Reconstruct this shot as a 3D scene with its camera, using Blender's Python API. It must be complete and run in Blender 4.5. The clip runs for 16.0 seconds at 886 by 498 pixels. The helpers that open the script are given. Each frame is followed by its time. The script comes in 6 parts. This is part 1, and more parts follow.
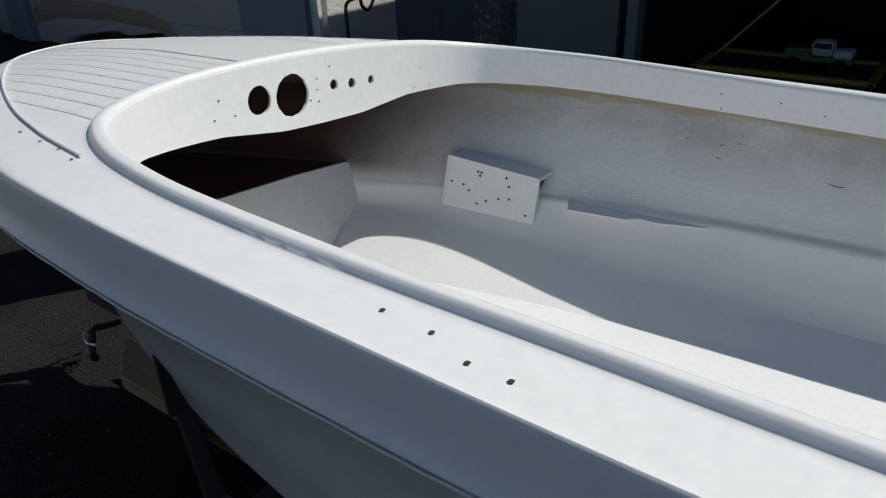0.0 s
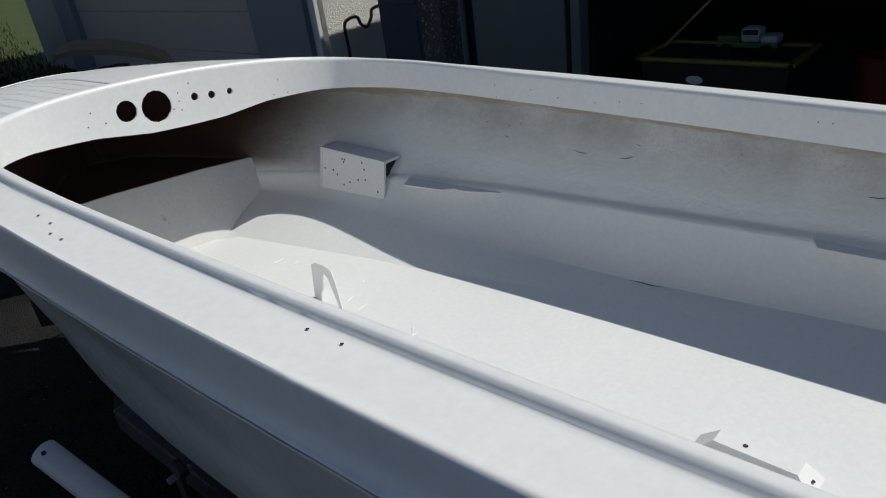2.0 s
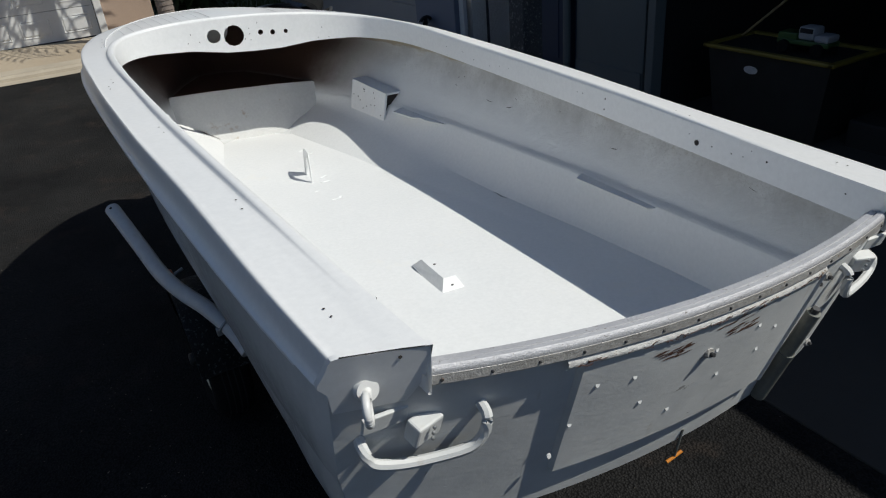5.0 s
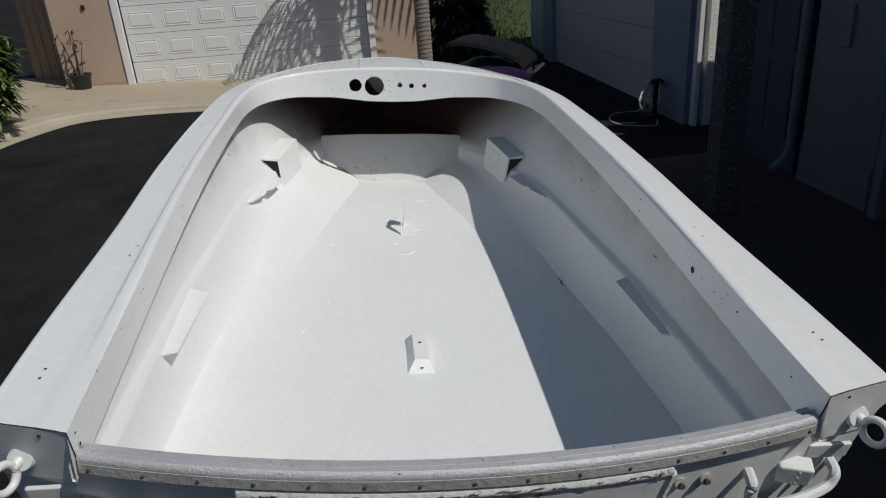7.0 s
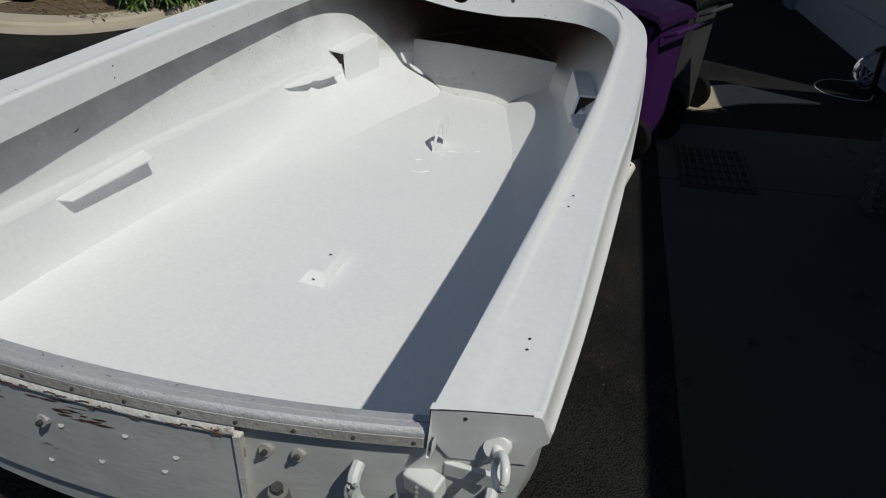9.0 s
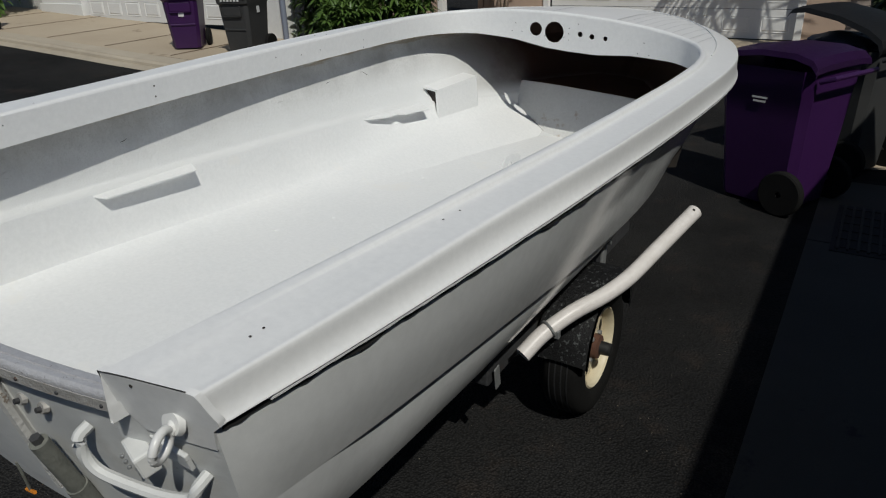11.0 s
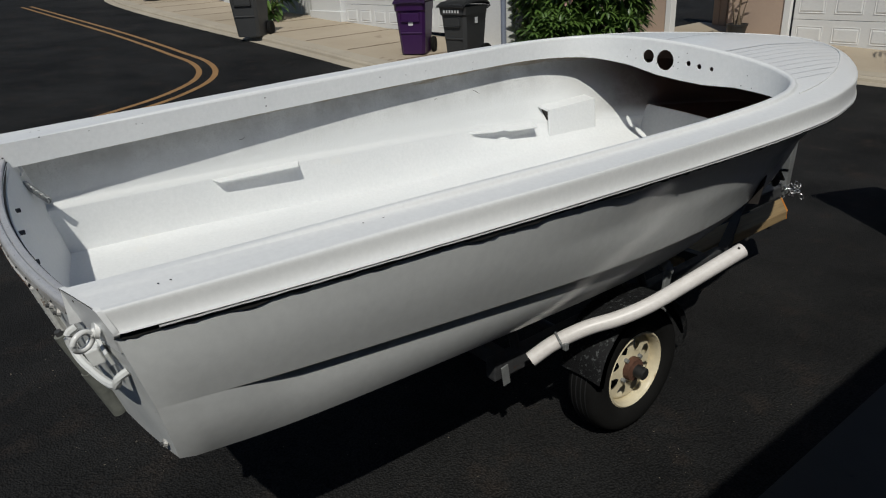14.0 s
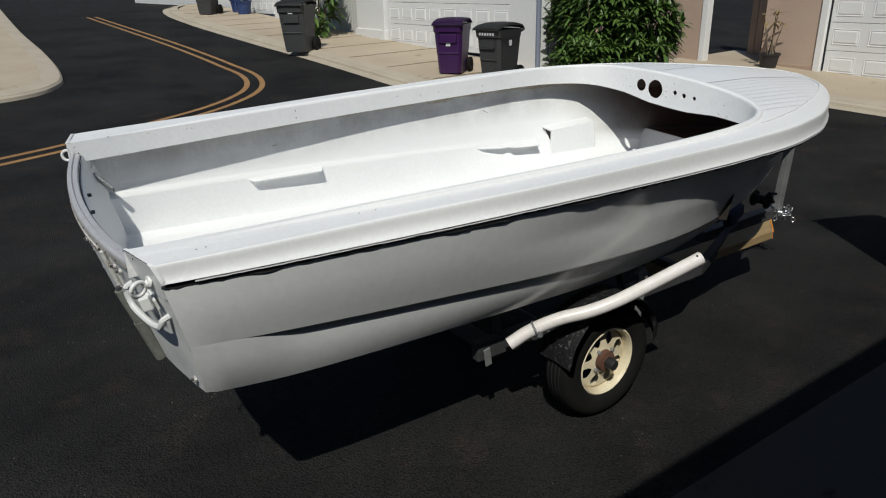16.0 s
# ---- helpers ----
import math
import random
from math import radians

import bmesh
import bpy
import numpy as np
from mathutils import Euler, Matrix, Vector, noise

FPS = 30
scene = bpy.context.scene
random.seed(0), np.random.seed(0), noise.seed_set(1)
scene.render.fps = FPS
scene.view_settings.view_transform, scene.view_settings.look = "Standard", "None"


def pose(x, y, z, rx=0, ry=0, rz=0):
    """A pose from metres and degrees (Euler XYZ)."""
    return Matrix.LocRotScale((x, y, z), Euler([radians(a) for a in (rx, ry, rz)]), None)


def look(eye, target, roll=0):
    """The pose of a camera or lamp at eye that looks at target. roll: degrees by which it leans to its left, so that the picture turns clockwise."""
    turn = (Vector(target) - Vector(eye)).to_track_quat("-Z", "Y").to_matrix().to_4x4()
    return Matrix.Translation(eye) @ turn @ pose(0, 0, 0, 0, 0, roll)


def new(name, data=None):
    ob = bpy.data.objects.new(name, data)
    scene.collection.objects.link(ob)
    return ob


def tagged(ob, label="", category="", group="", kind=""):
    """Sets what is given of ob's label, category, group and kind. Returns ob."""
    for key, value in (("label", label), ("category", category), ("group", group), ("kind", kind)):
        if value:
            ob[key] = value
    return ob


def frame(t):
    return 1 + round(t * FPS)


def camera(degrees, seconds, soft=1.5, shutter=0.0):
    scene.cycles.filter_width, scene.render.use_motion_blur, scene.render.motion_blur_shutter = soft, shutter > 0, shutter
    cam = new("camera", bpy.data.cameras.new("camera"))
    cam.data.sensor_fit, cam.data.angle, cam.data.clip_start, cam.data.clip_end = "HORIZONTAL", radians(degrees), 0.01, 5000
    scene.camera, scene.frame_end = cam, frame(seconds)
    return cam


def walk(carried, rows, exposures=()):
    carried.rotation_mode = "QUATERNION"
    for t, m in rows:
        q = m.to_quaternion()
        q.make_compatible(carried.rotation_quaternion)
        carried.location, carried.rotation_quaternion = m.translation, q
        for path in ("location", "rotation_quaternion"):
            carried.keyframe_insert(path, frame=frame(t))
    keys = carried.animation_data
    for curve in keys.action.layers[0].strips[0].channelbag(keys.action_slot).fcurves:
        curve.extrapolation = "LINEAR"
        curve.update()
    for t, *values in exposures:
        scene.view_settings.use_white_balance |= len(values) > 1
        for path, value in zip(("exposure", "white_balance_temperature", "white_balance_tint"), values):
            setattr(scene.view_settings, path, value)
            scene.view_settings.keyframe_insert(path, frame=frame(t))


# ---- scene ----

cam = camera(65.43, 16.0, soft=1.15)
# seconds, eye, point looked at, lean
PATH = [
    (0, (-0.976, 1.639, 1.784), (0.429, 2.709, 0.845), -2.42),
    (0.5, (-0.965, 1.513, 1.825), (0.387, 2.71, 0.965), -5.10),
    (1, (-0.961, 1.265, 1.802), (0.34, 2.53, 0.961), -5.73),
    (1.5, (-0.947, 0.967, 1.799), (0.406, 2.151, 0.923), -5.56),
    (2, (-0.917, 0.729, 1.839), (0.364, 1.972, 0.935), -7.76),
    (2.5, (-0.969, 0.478, 1.943), (0.301, 1.741, 1.053), -7.37),
    (3, (-1.059, 0.177, 1.98), (0.155, 1.489, 1.083), -5.79),
    (3.2, (-1.126, 0.084, 2.027), (0.098, 1.37, 1.106), -6.05),
    (5.3, (-0.688, -0.718, 1.963), (0.013, 0.919, 1.055), -3.02),
    (5.5, (-0.627, -0.717, 1.971), (-0.023, 0.988, 1.118), -1.36),
    (6, (-0.466, -0.725, 1.975), (-0.013, 1.074, 1.227), -3.43),
    (6.5, (-0.229, -0.779, 1.964), (0.007, 1.06, 1.214), -3.06),
    (7, (0.017, -0.82, 1.957), (0.198, 1.014, 1.18), -4.15),
    (7.5, (0.202, -0.779, 1.927), (0.302, 1.041, 1.104), -2.08),
    (8, (0.362, -0.738, 1.937), (0.37, 1.065, 1.07), -2.59),
    (8.5, (0.583, -0.699, 1.917), (0.383, 1.055, 0.978), -1.99),
    (8.7, (0.687, -0.681, 1.905), (0.407, 1.05, 0.943), -0.50),
    (10.8, (1.412, -0.418, 1.785), (0.472, 1.142, 0.957), -0.91),
    (11, (1.451, -0.407, 1.788), (0.481, 1.139, 0.971), -1.94),
    (11.5, (1.525, -0.303, 1.765), (0.41, 1.178, 1.014), 0.40),
    (12, (1.615, -0.176, 1.758), (0.281, 1.146, 1.07), -3.08),
    (12.5, (1.837, -0.06, 1.793), (0.372, 1.078, 1.044), -0.38),
    (13, (1.981, -0.058, 1.852), (0.472, 0.986, 1.057), -0.97),
    (13.5, (2.05, -0.109, 1.875), (0.586, 1.008, 1.094), -3.66),
    (14, (2.168, -0.158, 1.884), (0.701, 0.955, 1.105), -2.94),
    (14.5, (2.371, -0.136, 1.903), (0.854, 0.947, 1.178), -1.41),
    (15, (2.52, -0.162, 1.922), (0.984, 0.881, 1.18), -1.65),
    (15.5, (2.578, -0.244, 1.937), (1.053, 0.806, 1.181), -2.03),
    (16, (2.605, -0.265, 1.959), (1.059, 0.773, 1.228), -1.61),
]
walk(cam, [(t, look(eye, target, lean)) for t, eye, target, lean in PATH], [(0, 0.28), (1.0, 0.32), (1.5, 0.28), (2.0, 0.12), (2.5, 0.12), (3.0, 0.22), (5.5, 0.30), (6.0, 0.15), (7.0, -0.06), (8.5, -0.1), (10.8, -0.2), (11.5, -0.12), (12.5, -0.2), (13.5, -0.12), (14.0, -0.05), (15.0, 0.1), (16.0, 0.25)])

from mathutils.geometry import delaunay_2d_cdt

# ---- world and sun ----
SUN = Vector((0.645, -0.55, 1.0)).normalized()
world = bpy.data.worlds.new("sky")
scene.world = world
world.use_nodes = True
wn = world.node_tree.nodes
sky = wn.new("ShaderNodeTexSky")
sky.sky_type, sky.sun_disc = "NISHITA", False
sky.sun_elevation = math.asin(SUN.z)
sky.sun_rotation = math.atan2(SUN.x, SUN.y)
sky.ozone_density, sky.dust_density = 2.2, 0.4
world.node_tree.links.new(sky.outputs[0], wn["Background"].inputs[0])
wn["Background"].inputs[1].default_value = 0.05
sun = new("sun", bpy.data.lights.new("sun", "SUN"))
sun.data.energy, sun.data.angle, sun.data.color = 3.05, radians(0.53), (0.985, 0.970, 0.892)
sun.matrix_world = look(SUN * 30, (0, 0, 0))
scene.view_settings.exposure = 0.0


# ---- materials ----
def node_mat(name):
    m = bpy.data.materials.new(name)
    m.use_nodes = True
    return m, m.node_tree.nodes, m.node_tree.links, m.node_tree.nodes["Principled BSDF"]


def ramp(nodes, stops):
    r = nodes.new("ShaderNodeValToRGB")
    el = r.color_ramp.elements
    while len(el) < len(stops):
        el.new(0.5)
    for e, (p, c) in zip(el, stops):
        e.position, e.color = p, (*c, 1)
    return r


def noise_tex(nodes, links, scale, detail=4, rough=0.55, vec=None):
    n = nodes.new("ShaderNodeTexNoise")
    n.inputs["Scale"].default_value = scale
    n.inputs["Detail"].default_value = detail
    n.inputs["Roughness"].default_value = rough
    if vec:
        links.new(vec, n.inputs["Vector"])
    return n


def mixed(nodes, links, fac, a, b):
    m = nodes.new("ShaderNodeMix")
    m.data_type = "RGBA"
    for sock, v in ((m.inputs[0], fac), (m.inputs[6], a), (m.inputs[7], b)):
        if hasattr(v, "is_linked"):
            links.new(v, sock)
        else:
            sock.default_value = v if not isinstance(v, tuple) else (*v, 1)
    return m.outputs[2]


def surface(name, dark, light, rough=0.6, big=1.5, fine=40.0, bump=0.15, metal=0.0, spots=None, spot_scale=9.0, spot_at=0.64, depth=0.01, spec=None, stretch=None):
    """A worn surface: two tones at a broad scale, fine grain, relief, and stains of another colour where asked."""
    m, n, l, b = node_mat(name)
    tc = n.new("ShaderNodeTexCoord")
    vec = tc.outputs["Object"]
    if stretch:
        mp = n.new("ShaderNodeMapping")
        mp.inputs["Scale"].default_value = stretch
        l.new(vec, mp.inputs["Vector"])
        vec = mp.outputs["Vector"]
    broad = noise_tex(n, l, big, 5, 0.6, vec)
    grain = noise_tex(n, l, fine, 6, 0.65, vec)
    r1 = ramp(n, [(0.3, dark), (0.7, light)])
    l.new(broad.outputs["Fac"], r1.inputs["Fac"])
    r2 = ramp(n, [(0.25, tuple(0.82 * v for v in dark)), (0.75, light)])
    l.new(grain.outputs["Fac"], r2.inputs["Fac"])
    col = mixed(n, l, 0.4, r1.outputs["Color"], r2.outputs["Color"])
    if spots:
        sp = noise_tex(n, l, spot_scale, 6, 0.7, vec)
        r3 = ramp(n, [(spot_at, (0, 0, 0)), (spot_at + 0.05, (1, 1, 1))])
        l.new(sp.outputs["Fac"], r3.inputs["Fac"])
        col = mixed(n, l, r3.outputs["Color"], col, spots)
    l.new(col, b.inputs["Base Color"])
    rr = n.new("ShaderNodeMapRange")
    rr.inputs["To Min"].default_value, rr.inputs["To Max"].default_value = max(0.02, rough - 0.12), min(1, rough + 0.12)
    l.new(grain.outputs["Fac"], rr.inputs["Value"])
    l.new(rr.outputs["Result"], b.inputs["Roughness"])
    b.inputs["Metallic"].default_value = metal
    if spec is not None:
        b.inputs["Specular IOR Level"].default_value = spec
    if bump:
        bp = n.new("ShaderNodeBump")
        bp.inputs["Strength"].default_value, bp.inputs["Distance"].default_value = bump, depth
        l.new(grain.outputs["Fac"], bp.inputs["Height"])
        l.new(bp.outputs["Normal"], b.inputs["Normal"])
    return m


M = {}
M["boat_white"] = surface("boat_white", (0.765, 0.772, 0.775), (0.815, 0.817, 0.815), 0.33, 3.5, 60, 0.0, spec=0.5)
M["hull_white"] = surface("hull_white", (0.67, 0.68, 0.682), (0.73, 0.74, 0.735), 0.17, 2.0, 30, 0.03, spec=0.35, spots=(0.645, 0.65, 0.64), spot_scale=5, depth=0.004)
M["inner_white"] = surface("inner_white", (0.785, 0.797, 0.80), (0.83, 0.835, 0.832), 0.55, 3.0, 70, 0.08, depth=0.005, spots=(0.79, 0.79, 0.775), spot_scale=4, spot_at=0.62)
# white greyed for the shade on the bulkhead, with brown stains of its own
M["shaded_stained_white"] = surface("shaded_stained_white", (0.58, 0.58, 0.565), (0.70, 0.70, 0.685), 0.6, 4, 70, 0.15, spots=(0.47, 0.41, 0.35), spot_scale=4.5, spot_at=0.60)
M["joint_dark"] = surface("joint_dark", (0.006, 0.006, 0.006), (0.03, 0.03, 0.03), 0.8, 6, 60, 0.2)
M["brown_bow"] = surface("brown_bow", (0.05, 0.026, 0.018), (0.13, 0.07, 0.05), 0.8, 3, 40, 0.3)
M["apron"] = surface("apron", (0.044, 0.042, 0.038), (0.070, 0.067, 0.062), 0.85, 0.9, 120, 0.3, spec=0.2, spots=(0.03, 0.03, 0.031), spot_scale=2.5, spot_at=0.62)
M["concrete"] = surface("concrete", (0.37, 0.30, 0.215), (0.46, 0.385, 0.29), 0.85, 0.8, 60, 0.2, spots=(0.28, 0.225, 0.16), spot_scale=2.2, spot_at=0.62)
M["kerb"] = surface("kerb", (0.36, 0.31, 0.24), (0.48, 0.42, 0.33), 0.85, 1.5, 60, 0.25)
M["yellow_line"] = surface("yellow_line", (0.24, 0.125, 0.045), (0.34, 0.19, 0.07), 0.8, 3, 60, 0.2, spots=(0.06, 0.05, 0.04), spot_at=0.66)
M["tan_stucco"] = surface("tan_stucco", (0.42, 0.31, 0.24), (0.49, 0.37, 0.29), 0.9, 1, 70, 0.5)
M["tan_paint"] = surface("tan_paint", (0.36, 0.26, 0.19), (0.42, 0.31, 0.23), 0.7, 1, 30, 0.15, stretch=(8, 8, 0.6))
M["white_paint"] = surface("white_paint", (0.70, 0.70, 0.69), (0.77, 0.77, 0.76), 0.5, 1, 40, 0.06)
M["blue_grey"] = surface("blue_grey", (0.18, 0.205, 0.27), (0.22, 0.245, 0.31), 0.7, 1, 60, 0.2)
M["slate"] = surface("slate", (0.12, 0.14, 0.147), (0.15, 0.17, 0.175), 0.7, 1, 60, 0.15)
M["navy"] = surface("navy", (0.030, 0.042, 0.075), (0.042, 0.056, 0.095), 0.75, 1, 60, 0.2)
M["grey_door"] = surface("grey_door", (0.32, 0.328, 0.35), (0.37, 0.378, 0.40), 0.55, 1, 40, 0.08)
M["white_stucco"] = surface("white_stucco", (0.76, 0.74, 0.69), (0.85, 0.84, 0.79), 0.9, 2, 45, 1.0, depth=0.02)
M["dark_stucco"] = surface("dark_stucco", (0.045, 0.045, 0.05), (0.12, 0.12, 0.12), 0.95, 2, 60, 1.0, depth=0.02, spots=(0.34, 0.34, 0.33), spot_scale=48, spot_at=0.57)
# near-black; also stands in for shade in the garage and under the bow
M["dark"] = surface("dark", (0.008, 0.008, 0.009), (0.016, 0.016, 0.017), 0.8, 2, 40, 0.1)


def asphalt_paint():
    """Old black asphalt: coarse stones, brown stains, worn grey areas and scattered pale grit."""
    m, n, l, b = node_mat("asphalt")
    tc = n.new("ShaderNodeTexCoord")
    obj = tc.outputs["Object"]
    broad = noise_tex(n, l, 0.8, 7, 0.65, obj)
    base = ramp(n, [(0.32, (0.011, 0.011, 0.0115)), (0.68, (0.031, 0.0305, 0.030))])
    l.new(broad.outputs["Fac"], base.inputs["Fac"])
    stain = noise_tex(n, l, 2.6, 6, 0.7, obj)
    rs = ramp(n, [(0.54, (0, 0, 0)), (0.72, (0.8, 0.8, 0.8))])
    l.new(stain.outputs["Fac"], rs.inputs["Fac"])
    c1 = mixed(n, l, rs.outputs["Color"], base.outputs["Color"], (0.042, 0.033, 0.028))
    stone = n.new("ShaderNodeTexVoronoi")
    stone.inputs["Scale"].default_value = 110.0
    l.new(obj, stone.inputs["Vector"])
    rv = ramp(n, [(0.10, (1.35, 1.35, 1.35)), (0.75, (0.55, 0.55, 0.55))])
    l.new(stone.outputs["Distance"], rv.inputs["Fac"])
    mul = n.new("ShaderNodeMix")
    mul.data_type, mul.blend_type = "RGBA", "MULTIPLY"
    mul.inputs[0].default_value = 1.0
    l.new(c1, mul.inputs[6])
    l.new(rv.outputs["Color"], mul.inputs[7])
    grit = noise_tex(n, l, 62.0, 3, 0.6, obj)
    where = noise_tex(n, l, 1.7, 4, 0.6, obj)
    add = n.new("ShaderNodeMath")
    add.operation = "MULTIPLY_ADD"
    l.new(where.outputs["Fac"], add.inputs[0])
    add.inputs[1].default_value = 0.22
    l.new(grit.outputs["Fac"], add.inputs[2])
    rg = ramp(n, [(0.825, (0, 0, 0)), (0.86, (1, 1, 1))])
    l.new(add.outputs[0], rg.inputs["Fac"])
    c2 = mixed(n, l, rg.outputs["Color"], mul.outputs[2], (0.24, 0.21, 0.17))
    l.new(c2, b.inputs["Base Color"])
    b.inputs["Roughness"].default_value = 0.88
    b.inputs["Specular IOR Level"].default_value = 0.08
    bp = n.new("ShaderNodeBump")
    bp.inputs["Strength"].default_value, bp.inputs["Distance"].default_value = 0.9, 0.008
    bp.invert = True
    l.new(stone.outputs["Distance"], bp.inputs["Height"])
    l.new(bp.outputs["Normal"], b.inputs["Normal"])
    return m


def transom_paint():
    """Old white paint with rust runs, scuffs and grey bare patches."""
    m, n, l, b = node_mat("transom")
    tc = n.new("ShaderNodeTexCoord")
    obj = tc.outputs["Object"]
    broad = noise_tex(n, l, 5.0, 5, 0.6, obj)
    base = ramp(n, [(0.35, (0.56, 0.57, 0.57)), (0.65, (0.70, 0.705, 0.69))])
    l.new(broad.outputs["Fac"], base.inputs["Fac"])
    mp = n.new("ShaderNodeMapping")
    mp.inputs["Scale"].default_value = (14, 14, 34)
    l.new(obj, mp.inputs["Vector"])
    scuff = noise_tex(n, l, 1.0, 6, 0.75, mp.outputs["Vector"])
    rs = ramp(n, [(0.66, (0, 0, 0)), (0.69, (1, 1, 1))])
    l.new(scuff.outputs["Fac"], rs.inputs["Fac"])
    c1 = mixed(n, l, rs.outputs["Color"], base.outputs["Color"], (0.30, 0.295, 0.28))
    mp2 = n.new("ShaderNodeMapping")
    mp2.inputs["Scale"].default_value = (9, 9, 2.2)
    l.new(obj, mp2.inputs["Vector"])
    run = noise_tex(n, l, 1.0, 4, 0.6, mp2.outputs["Vector"])
    rr = ramp(n, [(0.64, (0, 0, 0)), (0.74, (0.6, 0.6, 0.6))])
    l.new(run.outputs["Fac"], rr.inputs["Fac"])
    c2 = mixed(n, l, rr.outputs["Color"], c1, (0.38, 0.30, 0.22))
    l.new(c2, b.inputs["Base Color"])
    b.inputs["Roughness"].default_value = 0.55
    bp = n.new("ShaderNodeBump")
    bp.inputs["Strength"].default_value, bp.inputs["Distance"].default_value = 0.3, 0.004
    l.new(scuff.outputs["Fac"], bp.inputs["Height"])
    l.new(bp.outputs["Normal"], b.inputs["Normal"])
    return m


def inner_side_paint():
    """Bare grey fibreglass with overspray: brown at the bow end, rough strands all over, white dust below."""
    m, n, l, b = node_mat("inner_side")
    tc = n.new("ShaderNodeTexCoord")
    obj = tc.outputs["Object"]
    broad = noise_tex(n, l, 4.2, 7, 0.68, obj)
    fine = noise_tex(n, l, 130.0, 4, 0.7, obj)
    base = ramp(n, [(0.36, (0.46, 0.46, 0.45)), (0.64, (0.69, 0.695, 0.685))])
    l.new(broad.outputs["Fac"], base.inputs["Fac"])
    speck = ramp(n, [(0.52, (0, 0, 0)), (0.66, (0.55, 0.55, 0.55))])
    l.new(fine.outputs["Fac"], speck.inputs["Fac"])
    c1 = mixed(n, l, speck.outputs["Color"], base.outputs["Color"], (0.44, 0.43, 0.41))
    strand = noise_tex(n, l, 22.0, 7, 0.8, obj)
    rs = ramp(n, [(0.60, (0, 0, 0)), (0.68, (0.7, 0.7, 0.7))])
    l.new(strand.outputs["Fac"], rs.inputs["Fac"])
    c2 = mixed(n, l, rs.outputs["Color"], c1, (0.47, 0.45, 0.40))
    sep = n.new("ShaderNodeSeparateXYZ")
    l.new(obj, sep.inputs["Vector"])
    # tan smears of old glue below the band
    mp = n.new("ShaderNodeMapping")
    mp.inputs["Scale"].default_value = (3, 3, 26)
    l.new(obj, mp.inputs["Vector"])
    smear = noise_tex(n, l, 1.6, 6, 0.7, mp.outputs["Vector"])
    top = n.new("ShaderNodeMapRange")
    top.inputs["From Min"].default_value, top.inputs["From Max"].default_value = 1.195, 1.275
    top.inputs["To Min"].default_value, top.inputs["To Max"].default_value = -0.28, 0.30
    l.new(sep.outputs["Z"], top.inputs["Value"])
    gl = n.new("ShaderNodeMath")
    l.new(smear.outputs["Fac"], gl.inputs[0])
    l.new(top.outputs["Result"], gl.inputs[1])
    rg = ramp(n, [(0.50, (0, 0, 0)), (0.68, (0.85, 0.85, 0.85))])
    l.new(gl.outputs[0], rg.inputs["Fac"])
    c2 = mixed(n, l, rg.outputs["Color"], c2, (0.42, 0.345, 0.235))
    low = n.new("ShaderNodeMapRange")
    low.inputs["From Min"].default_value, low.inputs["From Max"].default_value = 1.20, 1.06
    l.new(sep.outputs["Z"], low.inputs["Value"])
    c3 = mixed(n, l, low.outputs["Result"], c2, (0.76, 0.77, 0.77))
    wob = n.new("ShaderNodeMath")
    wob.operation = "MULTIPLY_ADD"
    l.new(broad.outputs["Fac"], wob.inputs[0])
    wob.inputs[1].default_value = 0.3
    l.new(sep.outputs["Y"], wob.inputs[2])
    bow = n.new("ShaderNodeMapRange")
    bow.interpolation_type = "SMOOTHSTEP"
    bow.inputs["From Min"].default_value, bow.inputs["From Max"].default_value = 2.84, 3.50
    l.new(wob.outputs[0], bow.inputs["Value"])
    up = n.new("ShaderNodeMapRange")
    up.interpolation_type = "SMOOTHSTEP"
    up.inputs["From Min"].default_value, up.inputs["From Max"].default_value = 0.93, 1.01
    l.new(sep.outputs["Z"], up.inputs["Value"])
    both = n.new("ShaderNodeMath")
    both.operation = "MULTIPLY"
    l.new(bow.outputs["Result"], both.inputs[0])
    l.new(up.outputs["Result"], both.inputs[1])
    c4 = mixed(n, l, both.outputs[0], c3, (0.07, 0.040, 0.030))
    l.new(c4, b.inputs["Base Color"])
    b.inputs["Roughness"].default_value = 0.6
    bp = n.new("ShaderNodeBump")
    bp.inputs["Strength"].default_value, bp.inputs["Distance"].default_value = 0.7, 0.007
    l.new(strand.outputs["Fac"], bp.inputs["Height"])
    l.new(bp.outputs["Normal"], b.inputs["Normal"])
    return m


M["alu"] = surface("alu", (0.44, 0.44, 0.465), (0.60, 0.60, 0.62), 0.52, 14, 190, 0.5, metal=0.3, spots=(0.15, 0.125, 0.115), spot_scale=85, spot_at=0.62, depth=0.004)
M["alu_dull"] = surface("alu_dull", (0.34, 0.32, 0.30), (0.58, 0.57, 0.55), 0.55, 8, 70, 0.4, metal=0.4, spots=(0.30, 0.20, 0.12), spot_scale=26, spot_at=0.62)
M["peeling"] = surface("peeling", (0.60, 0.59, 0.56), (0.72, 0.71, 0.69), 0.6, 12, 80, 0.5, spots=(0.28, 0.22, 0.17), spot_scale=40, spot_at=0.62)
M["rust"] = surface("rust", (0.065, 0.025, 0.016), (0.14, 0.065, 0.038), 0.85, 20, 120, 0.5)
M["gloss_white"] = surface("gloss_white", (0.70, 0.70, 0.69), (0.78, 0.78, 0.77), 0.3, 6, 60, 0.05)
M["galv"] = surface("galv", (0.26, 0.27, 0.27), (0.46, 0.47, 0.47), 0.5, 10, 60, 0.2, metal=0.6)
